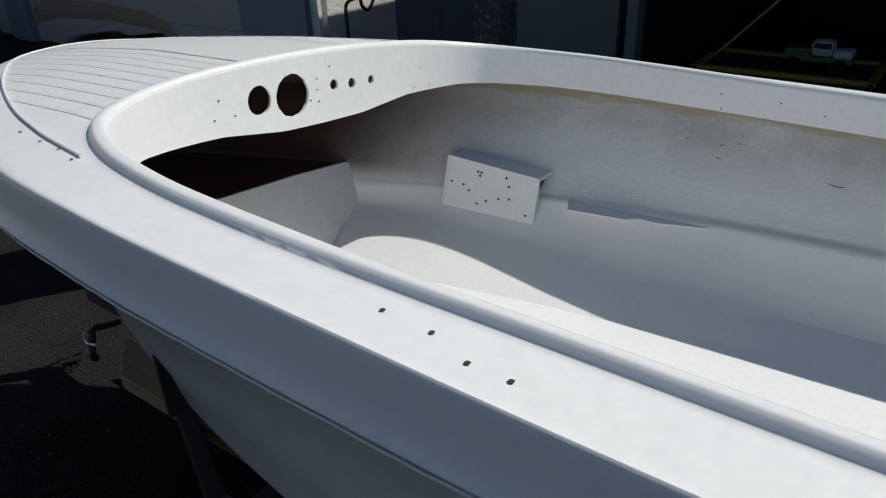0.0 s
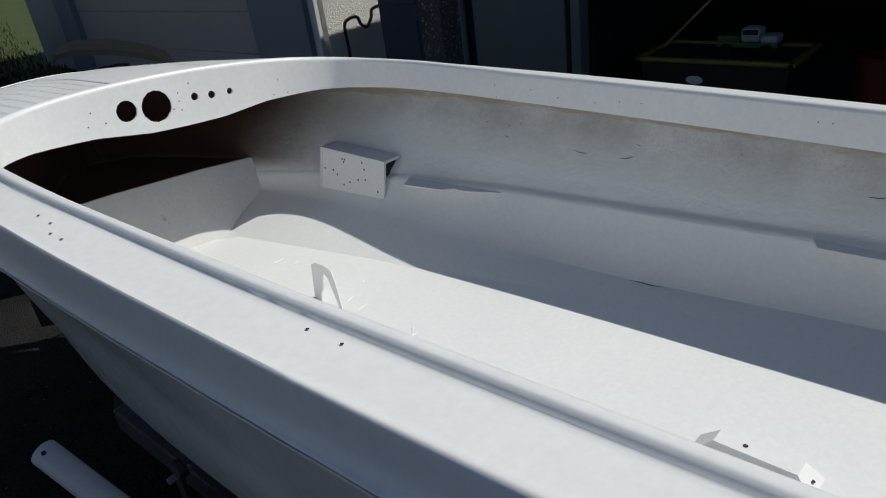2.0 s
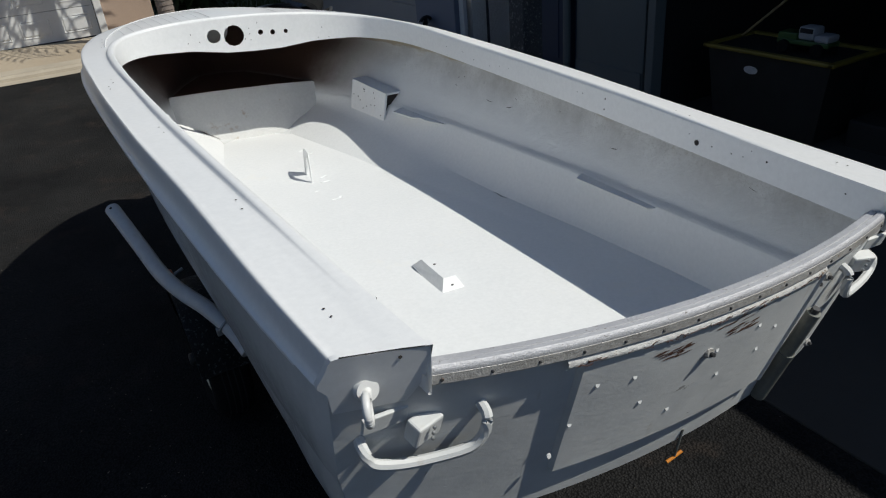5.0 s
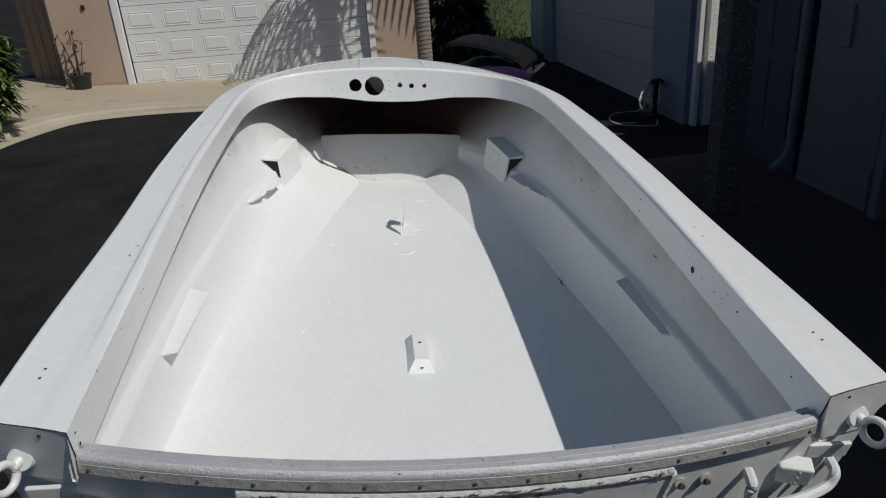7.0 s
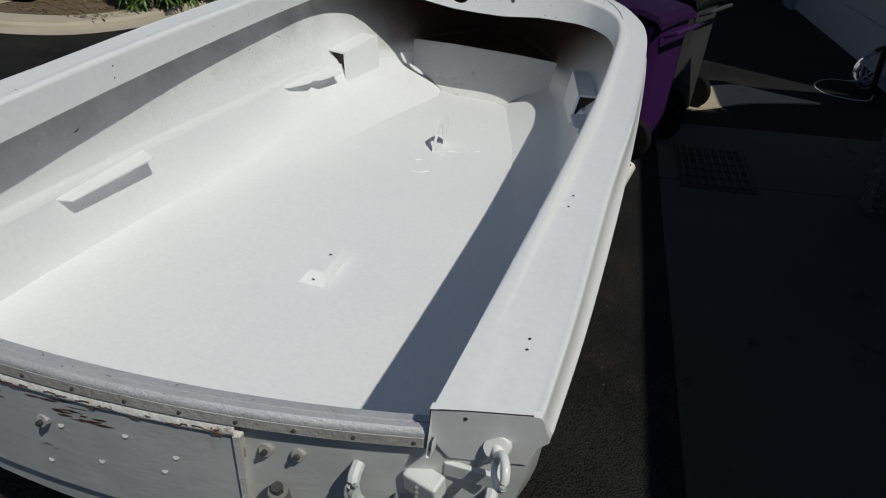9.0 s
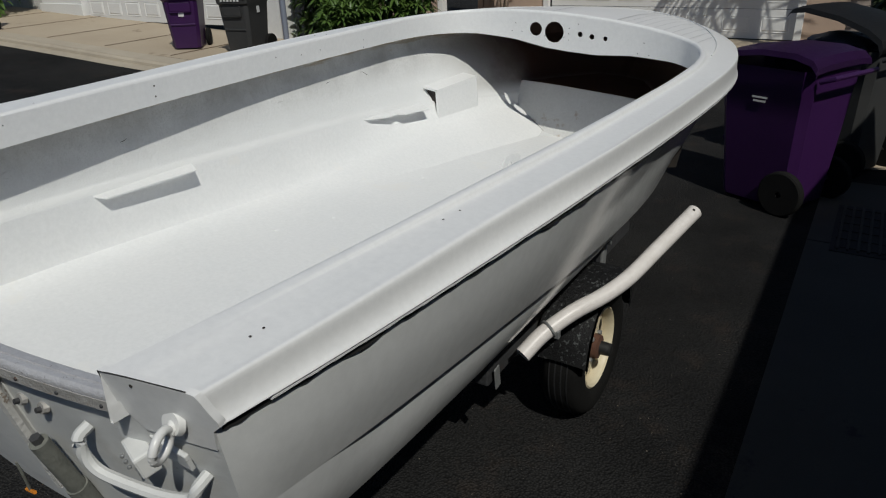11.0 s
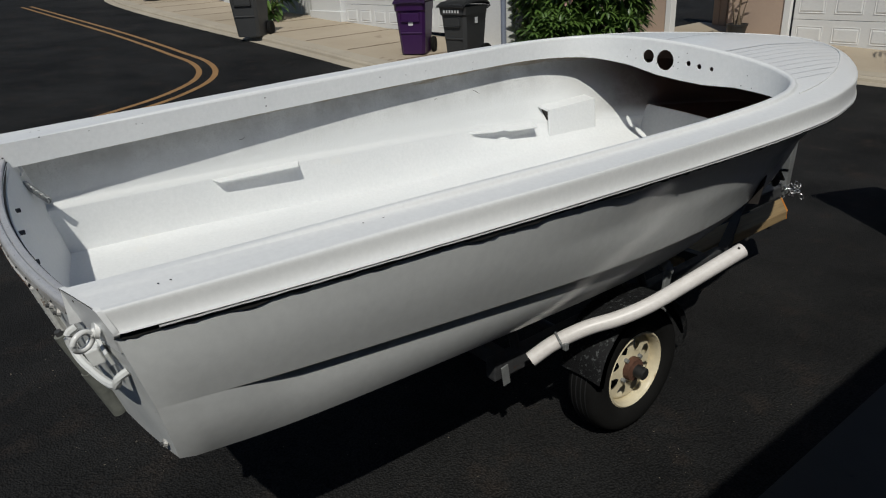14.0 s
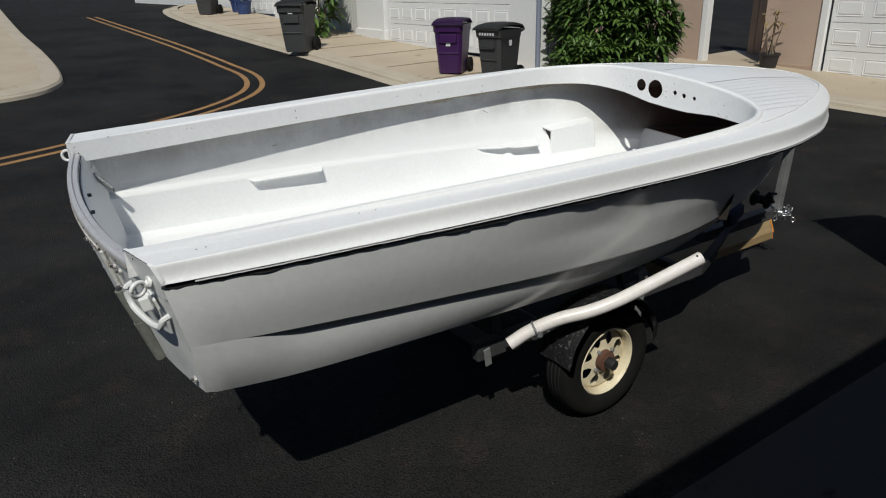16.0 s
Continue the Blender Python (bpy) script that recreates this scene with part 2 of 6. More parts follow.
M["old_tube"] = surface("old_tube", (0.09, 0.095, 0.085), (0.22, 0.225, 0.20), 0.6, 12, 60, 0.3)
M["orange"] = surface("orange", (0.62, 0.20, 0.02), (0.75, 0.30, 0.04), 0.5, 8, 60, 0.1)
M["hole"] = surface("hole", (0.02, 0.018, 0.016), (0.05, 0.04, 0.035), 0.9, 8, 60, 0.0)
M["groove"] = surface("groove", (0.55, 0.56, 0.565), (0.63, 0.635, 0.64), 0.6, 8, 60, 0.0)
M["tyre"] = surface("tyre", (0.006, 0.006, 0.006), (0.013, 0.0125, 0.012), 0.85, 6, 90, 0.3, spec=0.15)
M["cream"] = surface("cream", (0.62, 0.53, 0.36), (0.72, 0.65, 0.48), 0.45, 10, 60, 0.1, spots=(0.36, 0.22, 0.10), spot_scale=18, spot_at=0.64)
M["black_plastic"] = surface("black_plastic", (0.012, 0.012, 0.012), (0.026, 0.026, 0.026), 0.5, 6, 60, 0.1)
M["fender"] = surface("fender", (0.008, 0.008, 0.009), (0.022, 0.022, 0.024), 0.6, 6, 90, 0.6, spots=(0.17, 0.18, 0.18), spot_scale=65, spot_at=0.57)
M["pvc"] = surface("pvc", (0.66, 0.62, 0.59), (0.76, 0.73, 0.71), 0.4, 5, 40, 0.05)
# darker copy of galv; on the trailer it also stands in for shade
M["galv_dark"] = surface("galv_dark", (0.035, 0.036, 0.038), (0.10, 0.10, 0.105), 0.6, 6, 60, 0.3, metal=0.4, spots=(0.10, 0.05, 0.03), spot_scale=14)
M["carpet"] = surface("carpet", (0.015, 0.016, 0.018), (0.035, 0.036, 0.038), 0.95, 6, 160, 0.6)
M["strap"] = surface("strap", (0.012, 0.016, 0.04), (0.03, 0.04, 0.09), 0.8, 12, 90, 0.4)
M["wood"] = surface("wood", (0.20, 0.13, 0.06), (0.42, 0.30, 0.15), 0.75, 4, 60, 0.3, stretch=(10, 0.8, 10))
M["chrome"] = surface("chrome", (0.55, 0.56, 0.57), (0.75, 0.75, 0.76), 0.25, 20, 80, 0.05, metal=0.9)
M["lens"] = surface("lens", (0.55, 0.10, 0.02), (0.70, 0.18, 0.04), 0.3, 10, 60, 0.05)
M["soil"] = surface("soil", (0.10, 0.065, 0.04), (0.20, 0.14, 0.09), 0.95, 3, 60, 0.8, depth=0.03)
M["pale_wood"] = surface("pale_wood", (0.46, 0.46, 0.44), (0.58, 0.58, 0.56), 0.8, 1, 40, 0.2, stretch=(8, 8, 0.5))
M["purple"] = surface("purple", (0.033, 0.008, 0.058), (0.046, 0.010, 0.078), 0.42, 2, 60, 0.12)
M["grey_plastic"] = surface("grey_plastic", (0.032, 0.033, 0.034), (0.050, 0.050, 0.050), 0.6, 2, 60, 0.12)
M["mark"] = surface("mark", (0.55, 0.55, 0.55), (0.70, 0.70, 0.70), 0.6, 20, 80, 0.0)
M["bag"] = surface("bag", (0.015, 0.015, 0.022), (0.10, 0.10, 0.12), 0.4, 5, 30, 0.5)
M["leaf"] = surface("leaf", (0.030, 0.065, 0.012), (0.11, 0.19, 0.035), 0.45, 6, 40, 0.1)
M["leaf_dark"] = surface("leaf_dark", (0.018, 0.035, 0.012), (0.055, 0.085, 0.025), 0.5, 5, 40, 0.1)
M["leaf_dry"] = surface("leaf_dry", (0.14, 0.10, 0.04), (0.26, 0.20, 0.09), 0.8, 6, 40, 0.1)
M["petal"] = surface("petal", (0.75, 0.36, 0.30), (0.82, 0.55, 0.46), 0.6, 20, 60, 0.0)
M["bark"] = surface("bark", (0.10, 0.075, 0.05), (0.20, 0.15, 0.10), 0.9, 10, 60, 0.5)
M["palm_bark"] = surface("palm_bark", (0.16, 0.13, 0.11), (0.30, 0.25, 0.22), 0.9, 4, 50, 0.5, stretch=(3, 3, 12))
M["lawn"] = surface("lawn", (0.022, 0.038, 0.007), (0.065, 0.085, 0.014), 0.9, 2, 60, 0.4)
M["grass"] = surface("grass", (0.022, 0.038, 0.006), (0.07, 0.09, 0.015), 0.7, 2, 60, 0.0)
M["blue_glaze"] = surface("blue_glaze", (0.015, 0.03, 0.10), (0.03, 0.06, 0.18), 0.25, 4, 40, 0.05)
M["hose"] = surface("hose", (0.42, 0.43, 0.44), (0.58, 0.58, 0.58), 0.5, 8, 40, 0.05)
M["iron"] = surface("iron", (0.02, 0.02, 0.02), (0.045, 0.043, 0.04), 0.7, 8, 60, 0.3, metal=0.3)
# yellow of the tub, darkened to stand in for the garage shade
M["yellow"] = surface("yellow", (0.17, 0.125, 0.02), (0.25, 0.185, 0.03), 0.5, 6, 40, 0.05)
M["toy_green"] = surface("toy_green", (0.03, 0.075, 0.02), (0.05, 0.11, 0.03), 0.4, 8, 40, 0.0)
M["red"] = surface("red", (0.09, 0.008, 0.007), (0.13, 0.012, 0.010), 0.5, 6, 40, 0.05)
M["asphalt"] = asphalt_paint()
M["transom"] = transom_paint()
M["inner_side"] = inner_side_paint()


# ---- building blocks ----
def part(name, bm, material, parent=None, label="", smooth=True, angle=35):
    me = bpy.data.meshes.new(name)
    bmesh.ops.recalc_face_normals(bm, faces=bm.faces[:])
    bm.to_mesh(me)
    bm.free()
    for m in material if isinstance(material, (list, tuple)) else [material]:
        me.materials.append(m)
    if smooth:
        me.shade_smooth()
        me.set_sharp_from_angle(angle=radians(angle))
    ob = new(name, me)
    if parent:
        ob.parent = parent
    if label:
        ob["label"] = label
    return ob


def thing(name, label, category, m=None, group="", kind=""):
    e = new(name)
    e.empty_display_size = 0.1
    if m is not None:
        e.matrix_world = m
    return tagged(e, label, category, group, kind)


def box(size, at=(0, 0, 0), bevel=0.0, turn=(0, 0, 0), bm=None, seg=2):
    """A box of that size with its middle at a place, its edges rounded; added to bm if one is given."""
    b = bmesh.new()
    bmesh.ops.create_cube(b, size=1)
    bmesh.ops.scale(b, vec=size, verts=b.verts)
    if bevel:
        bmesh.ops.bevel(b, geom=b.edges[:], offset=bevel, segments=seg, profile=0.5, affect="EDGES")
    bmesh.ops.transform(b, matrix=pose(*at, *turn), verts=b.verts)
    return join(bm, b)


def join(bm, b):
    if bm is None:
        return b
    me = bpy.data.meshes.new("tmp")
    b.to_mesh(me)
    b.free()
    bm.from_mesh(me)
    bpy.data.meshes.remove(me)
    return bm


def rod(points, radius, sides=12, bm=None, cap=True):
    """A tube along points; radius is one number or one for each point."""
    b = bmesh.new()
    pts = [Vector(p) for p in points]
    rings = []
    up = Vector((0, 0, 1))
    for i, p in enumerate(pts):
        d = (pts[min(i + 1, len(pts) - 1)] - pts[max(i - 1, 0)]).normalized()
        side = d.cross(up)
        if side.length < 0.05:
            side = d.cross(Vector((0, 1, 0)))
        side.normalize()
        over = side.cross(d)
        r = radius[i] if isinstance(radius, (list, tuple)) else radius
        rings.append([b.verts.new(p + r * (math.cos(a) * side + math.sin(a) * over)) for a in [math.tau * k / sides for k in range(sides)]])
    for a, c in zip(rings, rings[1:]):
        for k in range(sides):
            b.faces.new((a[k], a[(k + 1) % sides], c[(k + 1) % sides], c[k]))
    if cap:
        b.faces.new(rings[0][::-1])
        b.faces.new(rings[-1])
    return join(bm, b)


def loft(rings, bm=None, closed=False):
    """Faces between rows of points of equal length."""
    b = bmesh.new()
    vs = [[b.verts.new(p) for p in r] for r in rings]
    n = len(rings[0])
    for a, c in zip(vs, vs[1:]):
        for k in range(n if closed else n - 1):
            b.faces.new((a[k], a[(k + 1) % n], c[(k + 1) % n], c[k]))
    return join(bm, b)


def spline(points, per=6):
    """A smooth line through points."""
    p = [Vector(q) for q in points]
    p = [2 * p[0] - p[1]] + p + [2 * p[-1] - p[-2]]
    out = []
    for i in range(1, len(p) - 2):
        a, b, c, d = p[i - 1 : i + 3]
        for k in range(per):
            t = k / per
            out.append(0.5 * (2 * b + (c - a) * t + (2 * a - 5 * b + 4 * c - d) * t * t + (3 * b - a - 3 * c + d) * t ** 3))
    out.append(p[-2])
    return out


def curve(y, ys, vs):
    return float(np.interp(y, ys, vs))


def ease(a, b, v):
    t = min(1.0, max(0.0, (v - a) / (b - a)))
    return t * t * (3 - 2 * t)


def mirrored(half):
    """A line from the stern round the bow and back, from its starboard half that ends on the middle."""
    return list(half) + [Vector((-q.x, q.y, q.z)) for q in reversed(half[:-1])]


# ---- ground ----
def ground_z(x, y):
    t = -x - 1.0
    return 0.016 if t < -1 else 0.016 + 0.045 * (t if t > 1 else (t + 1) ** 2 / 4)


bm = bmesh.new()
xs = sorted(set([-400, -200, -90, -60] + list(np.arange(-40, 10.1, 0.5)) + [20, 60, 200, 400]))
ys = [-400, -200, -60, -20, -10, -5, 0, 5, 10, 15, 20, 40, 100, 400]
grid = [[bm.verts.new((x, y, ground_z(max(x, -26), y))) for y in ys] for x in xs]
for a, c in zip(grid, grid[1:]):
    for k in range(len(ys) - 1):
        bm.faces.new((a[k], c[k], c[k + 1], a[k + 1]))
ground = tagged(part("ground", bm, M["asphalt"]), "black asphalt of a street and driveway, sloping gently", "ground", kind="structure")

# ---- the boat: shell ----
BOAT = pose(0.005, 0, 0.018, 0, 0, -1.13) @ pose(0, 0, 0, 0, 5.0, 0)
boat = thing("boat", "open white-painted fibreglass runabout stripped bare, on a trailer", "boat", BOAT)

RIM = spline([(0.558, 0.003, 0), (0.591, 0.4, 0), (0.630, 0.9, 0), (0.662, 1.4, 0), (0.683, 1.9, 0), (0.690, 2.25, 0), (0.684, 2.45, 0), (0.654, 2.62, 0), (0.594, 2.748, 0), (0.50, 2.815, 0), (0.36, 2.85, 0), (0.18, 2.86, 0), (0, 2.865, 0)], 8)
OUT = spline([(0.708, 0.040, 0), (0.738, 0.35, 0), (0.772, 0.85, 0), (0.798, 1.35, 0), (0.815, 1.8, 0), (0.825, 2.25, 0), (0.821, 2.49, 0), (0.803, 2.72, 0), (0.760, 2.95, 0), (0.680, 3.22, 0), (0.507, 3.57, 0), (0.278, 3.89, 0), (0, 4.09, 0)], 8)
OUT_Y, OUT_X = [p.y for p in OUT], [p.x for p in OUT]


def edge_z(y):
    return curve(y, [0, 0.7, 1.4, 2.0, 2.5, 3.0, 4.09], [1.332, 1.341, 1.350, 1.357, 1.361, 1.355, 1.333])


def deck_z(x, y):
    """Height of the deck: sides nearly level, the foredeck crowned."""
    mid_z = curve(y, [0, 2.0, 2.5, 2.86, 3.3, 3.7, 4.09], [1.336, 1.358, 1.398, 1.424, 1.416, 1.384, 1.334])
    w = curve(y, OUT_Y, OUT_X)
    u = min(1, abs(x) / max(w, 0.05))
    return edge_z(y) + (mid_z - edge_z(y)) * (1 - u * u)


def lip_drop(y):
    return curve(y, [0, 0.7, 1.4, 2, 2.6, 3.3, 4.09], [0.053, 0.063, 0.073, 0.081, 0.083, 0.088, 0.098])


def band_low(x, y):
    if y < 2.6:
        return curve(y, [0, 1, 2, 2.6], [1.250, 1.266, 1.278, 1.286])
    return curve(abs(x), [0, 0.13, 0.30, 0.50, 0.62], [1.259, 1.262, 1.283, 1.290, 1.286])


BEAD = ((0.0, 0.0), (0.0015, 0.006), (0.005, 0.0105), (0.011, 0.0125), (0.020, 0.0125), (0.0245, 0.011), (0.0275, 0.006), (0.030, 0.0005), (0.034, -0.0015), (0.042, -0.002))
rows = []
for a, b in zip(RIM, OUT):
    d = b - a
    n = d.length
    dn = d.normalized()
    fade = ease(0.05, 1.0, a.y)
    spread = 0.5 + 0.4 * ease(0, 0.8, a.y) - 0.38 * ease(0.8, 1.4, a.y) + 0.25 * ease(2.4, 3.2, a.y)
    row = []
    for s, lift in BEAD:
        q = a + dn * s
        row.append(Vector((q.x, q.y, deck_z(q.x, q.y) + lift * fade)))
    for f in np.linspace(0.042, n - 0.046 * spread, 9)[1:]:
        q = a + dn * f
        row.append(Vector((q.x, q.y, deck_z(q.x, q.y) - 0.002)))
    drop = lip_drop(b.y)
    for off, f in ((-0.037, 0.008), (-0.032, 0.035), (-0.0293, 0.09), (-0.0272, 0.18), (-0.0255, 0.32), (-0.0235, 0.47), (-0.0205, 0.61), (-0.016, 0.74), (-0.0097, 0.85), (-0.004, 0.92), (0.0, 0.95), (0.001, 0.98), (-0.001, 1.0), (-0.016, 1.0)):
        dz = -f * drop
        q = b + dn * off * spread
        row.append(Vector((q.x, q.y, edge_z(b.y) + dz)))
    for p in row:
        p.y = max(p.y, 0.043 - 0.107 * (1 - (p.x / 0.7) ** 2) + 0.25 * (1.335 - p.z))
    rows.append(row)
full = rows + [[Vector((-q.x, q.y, q.z)) for q in r] for r in reversed(rows[:-1])]
deck = part("deck", loft(full), M["boat_white"], boat, "white-painted deck and rolled gunwales with small screw holes", angle=50)

# upright band round the cockpit; the middle of it is the dashboard
DASH = 0.46
SIDE = [q for q in RIM if q.x > DASH]
RIM_X, RIM_Y = [q.x for q in reversed(RIM) if q.y > 2.5], [q.y for q in reversed(RIM) if q.y > 2.5]


def rim_y(x):
    return curve(abs(x), RIM_X, RIM_Y)


SIDE.append(Vector((DASH, rim_y(DASH), 0)))
rows = []
for q in SIDE:
    top, low = deck_z(q.x, q.y), band_low(q.x, q.y)
    out = Vector((q.x, 0.25 * ease(2.2, 2.7, q.y), 0)).normalized()
    rows.append([Vector((q.x, q.y, top + (low - top) * f)) for f in (0, 0.1, 0.35, 0.7, 1)] + [Vector((q.x, q.y, low)) + out * 0.006 + Vector((0, 0, 0.001)), Vector((q.x, q.y, low + 0.03)) + out * 0.006])
bm = loft(rows)
bm = loft([[Vector((-q.x, q.y, q.z)) for q in r] for r in rows], bm)
coaming = part("coaming", bm, M["boat_white"], boat, "upright white band round the cockpit")

HOLES = [(-0.097, 1.340, 0.050), (-0.195, 1.344, 0.033), (0.037, 1.346, 0.013), (0.098, 1.342, 0.013), (0.166, 1.342, 0.011)]


def dash_mesh(shift):
    """The dashboard, a bent sheet with round openings."""
    edge = [Vector((x, deck_z(x, rim_y(x)))) for x in np.linspace(-DASH, DASH, 41)]
    edge += [Vector((x, band_low(x, rim_y(x)))) for x in np.linspace(DASH, -DASH, 41)]
    pts, faces, lines = list(edge), [list(range(len(edge)))], []
    for cx, cz, r in HOLES:
        k, n = len(pts), 28
        pts += [Vector((cx + r * math.cos(math.tau * i / n), cz + r * math.sin(math.tau * i / n))) for i in range(n)]
        lines += [(k + i, k + (i + 1) % n) for i in range(n)]
    lines += [(i, (i + 1) % len(edge)) for i in range(len(edge))]
    out = delaunay_2d_cdt(pts, lines, [], 1, 1e-6)
    b = bmesh.new()
    vs = [b.verts.new((p.x, rim_y(p.x) + shift, p.y)) for p in out[0]]
    for f in out[2]:
        c = sum((out[0][i] for i in f), Vector((0, 0))) / len(f)
        if all((c - Vector((cx, cz))).length > r * 0.97 for cx, cz, r in HOLES):
            b.faces.new([vs[i] for i in f])
    return b


bm = dash_mesh(0.0)
bm = join(bm, dash_mesh(0.007))
for cx, cz, r in HOLES:
    ring = [(cx + r * math.cos(math.tau * i / 28), cz + r * math.sin(math.tau * i / 28)) for i in range(28)]
    bm = loft([[Vector((x, rim_y(x), z)) for x, z in ring], [Vector((x, rim_y(x) + 0.007, z)) for x, z in ring]], bm, True)
bm = loft([[Vector((x, rim_y(x), band_low(x, rim_y(x)))) for x in np.linspace(-DASH, DASH, 41)], [Vector((x, rim_y(x) + 0.007, band_low(x, rim_y(x)))) for x in np.linspace(-DASH, DASH, 41)]], bm)
dashboard = part("dashboard", bm, M["boat_white"], boat, "white dashboard with empty round gauge and switch holes", smooth=False)

# the raked, curved transom
def transom_y(x, z):
    return 0.045 - 0.107 * (1 - (x / 0.7) ** 2) + 0.25 * (1.335 - z)


def rim_z(x):
    return 1.270 + 0.012 * (x / 0.57) ** 2


def stern_w(z):
    return curve(z, [0.78, 0.84, 0.95, 1.05, 1.25, 1.335], [0.60, 0.618, 0.650, 0.676, 0.694, 0.699])


def stern_low(x):
    return 0.842


# outside of the hull
CH = spline(list(zip([0.680, 0.688, 0.694, 0.694, 0.687, 0.662, 0.602, 0.512, 0.375, 0.23, 0.09, 0.0], [0.112, 0.45, 0.95, 1.45, 1.9, 2.3, 2.7, 3.05, 3.4, 3.68, 3.84, 3.90], [1.050, 1.015, 0.972, 0.930, 0.905, 0.895, 0.905, 0.930, 0.965, 1.005, 1.03, 1.04])), 8)
BT = spline(list(zip([0.628, 0.63, 0.62, 0.60, 0.58, 0.545, 0.475, 0.375, 0.23, 0.12, 0.03, 0.0], [0.144, 0.45, 0.95, 1.45, 1.9, 2.3, 2.7, 3.05, 3.4, 3.62, 3.76, 3.80], [0.842, 0.808, 0.778, 0.750, 0.730, 0.725, 0.740, 0.785, 0.85, 0.92, 0.96, 0.975])), 8)
KL = spline(list(zip([0] * 12, [0.057, 0.45, 0.95, 1.45, 1.9, 2.3, 2.7, 3.05, 3.4, 3.62, 3.76, 3.80], [0.842, 0.792, 0.735, 0.695, 0.685, 0.69, 0.705, 0.735, 0.79, 0.865, 0.94, 0.975])), 8)


def hull_top(a):
    return Vector((max(0, a.x - 0.012), min(a.y, 4.08) if a.y > 0.3 else max(a.y, 0.05), edge_z(a.y) - lip_drop(a.y)))


def ledge_z(y):
    return 1.065 - 0.04 * y


def wall_x(y):
    return curve(y, [0, 0.7, 1.1, 2.1, 2.5, 2.9, 3.2, 3.5, 3.9], [0.650, 0.685, 0.698, 0.688, 0.642, 0.520, 0.390, 0.25, 0.02])


def lining_x(y, z):
    """How far out the inner side reaches at a height."""
    wt, wl, zl = curve(y + 0.10 * ease(2.4, 3.2, y), OUT_Y, OUT_X) - 0.052, wall_x(y), ledge_z(y)
    return curve(z, [zl - 0.2, zl, zl + 0.05, 1.15, 1.22, 1.30], [wl - 0.04, wl, wl + 0.25 * (wt - wl), 0.6 * wt + 0.4 * wl, wt, wt])


rows = []
for a, b, c, d in zip(OUT, CH, BT, KL):
    top = hull_top(a)
    t = 0.8 * ease(0.9, 2.6, a.y) * ease(4.08, 3.5, a.y)
    row = [top]
    # plain upper side with a soft pressed rail that grows towards the bow
    for f, push in ((0.12, -0.020), (0.28, -0.046), (0.40, -0.062), (0.47, -0.066), (0.53, -0.060), (0.62, -0.044), (0.75, -0.024), (0.9, -0.008)):
        q = top.lerp(b, f)
        q.x = max(0.0, q.x + push * t + 0.010 * math.sin(math.pi * f) * ease(3.9, 3.0, a.y))
        if q.y < 3.3:
            q.x = max(q.x, lining_x(q.y, q.z) + 0.012)
        row.append(q)
    w = 0.023 * ease(0.16, 0.38, a.y) * (1 if b.x > 0.05 else 0)
    b2 = b + Vector((-w, 0, -0.55 * w))
    row += [b, b2]
    for f in (0.3, 0.6, 0.88):
        q = b2.lerp(c, f)
        q.x += 0.012 * math.sin(math.pi * f) * (1 if b.x > 0.1 else 0)
        row.append(q)
    row.append(c)
    for f in (0.33, 0.66, 1):
        row.append(c.lerp(d, f))
    if not rows:
        for q in row[:-3]:
            q.x = stern_w(q.z)
            q.y = transom_y(q.x, q.z)
        for q in row[-3:]:
            q.z = stern_low(q.x)
            q.y = transom_y(q.x, q.z)
    rows.append(row)
full = rows + [[Vector((-q.x, q.y, q.z)) for q in r] for r in reversed(rows[:-1])]
hull = part("hull", loft(full), M["hull_white"], boat, "white hull sides with pressed spray rails", angle=40)

# rough edge of the joint between deck and hull: a dark gap, torn below, with a thin pale flange in it
seam = []
for p in mirrored([Vector((q.x, q.y, edge_z(q.y) - lip_drop(q.y))) for q in OUT]):
    seam.append((p, Vector((p.x, max(0, p.y - 2.4) * 1.3, 0)).normalized()))
top_row, low_row, strips = [], [], [[], [], [], []]
for (p, o1), (q, o2) in zip(seam, seam[1:]):
    for k in range(6):
        c, out = p.lerp(q, k / 6), o1.lerp(o2, k / 6)
        c.y = max(c.y, transom_y(c.x, c.z) + 0.008)
        tear = max(0.0, noise.noise(Vector((c.x, c.y * 7.0, 3.1))) - 0.15) * 0.022 + max(0.0, noise.noise(Vector((c.x, c.y * 40.0, 7.7)))) * 0.006
        if c.x < 0:
            tear *= 0.15
        top_row.append(c - out * 0.0085 + Vector((0, 0, 0.001)))
        low_row.append(c - out * 0.0085 - Vector((0, 0, (0.017 if c.x > 0 else 0.010) + 1.4 * tear)))
        if c.y > 0.14:
            wob = 0.0016 * noise.noise(Vector((c.x, c.y * 14.0, 1.3))) + 0.001 * noise.noise(Vector((c.x, c.y * 60.0, 9.3)))
            for row, inset, down in zip(strips, (0.012, 0.0015, 0.0015, 0.010), (0.0038, 0.0036, 0.0075, 0.0080)):
                row.append(c - out * inset - Vector((0, 0, down + wob)))
part("joint_gap", loft([top_row, low_row]), M["joint_dark"], boat, "ragged dark edge of the deck joint", smooth=False)
part("joint_flange", loft(strips), M["boat_white"], boat, "thin uneven white flange under the deck lip", smooth=False)


# inside of the hull
def floor_z(y):
    return curve(y, [0, 2.25, 3.2], [0.878, 0.765, 0.755])


def floor_x(y):
    return curve(y, [0, 0.5, 1.03, 1.61, 2.43, 3.14, 3.3, 3.9], [0.565, 0.565, 0.54, 0.46, 0.33, 0.165, 0.12, 0.005])


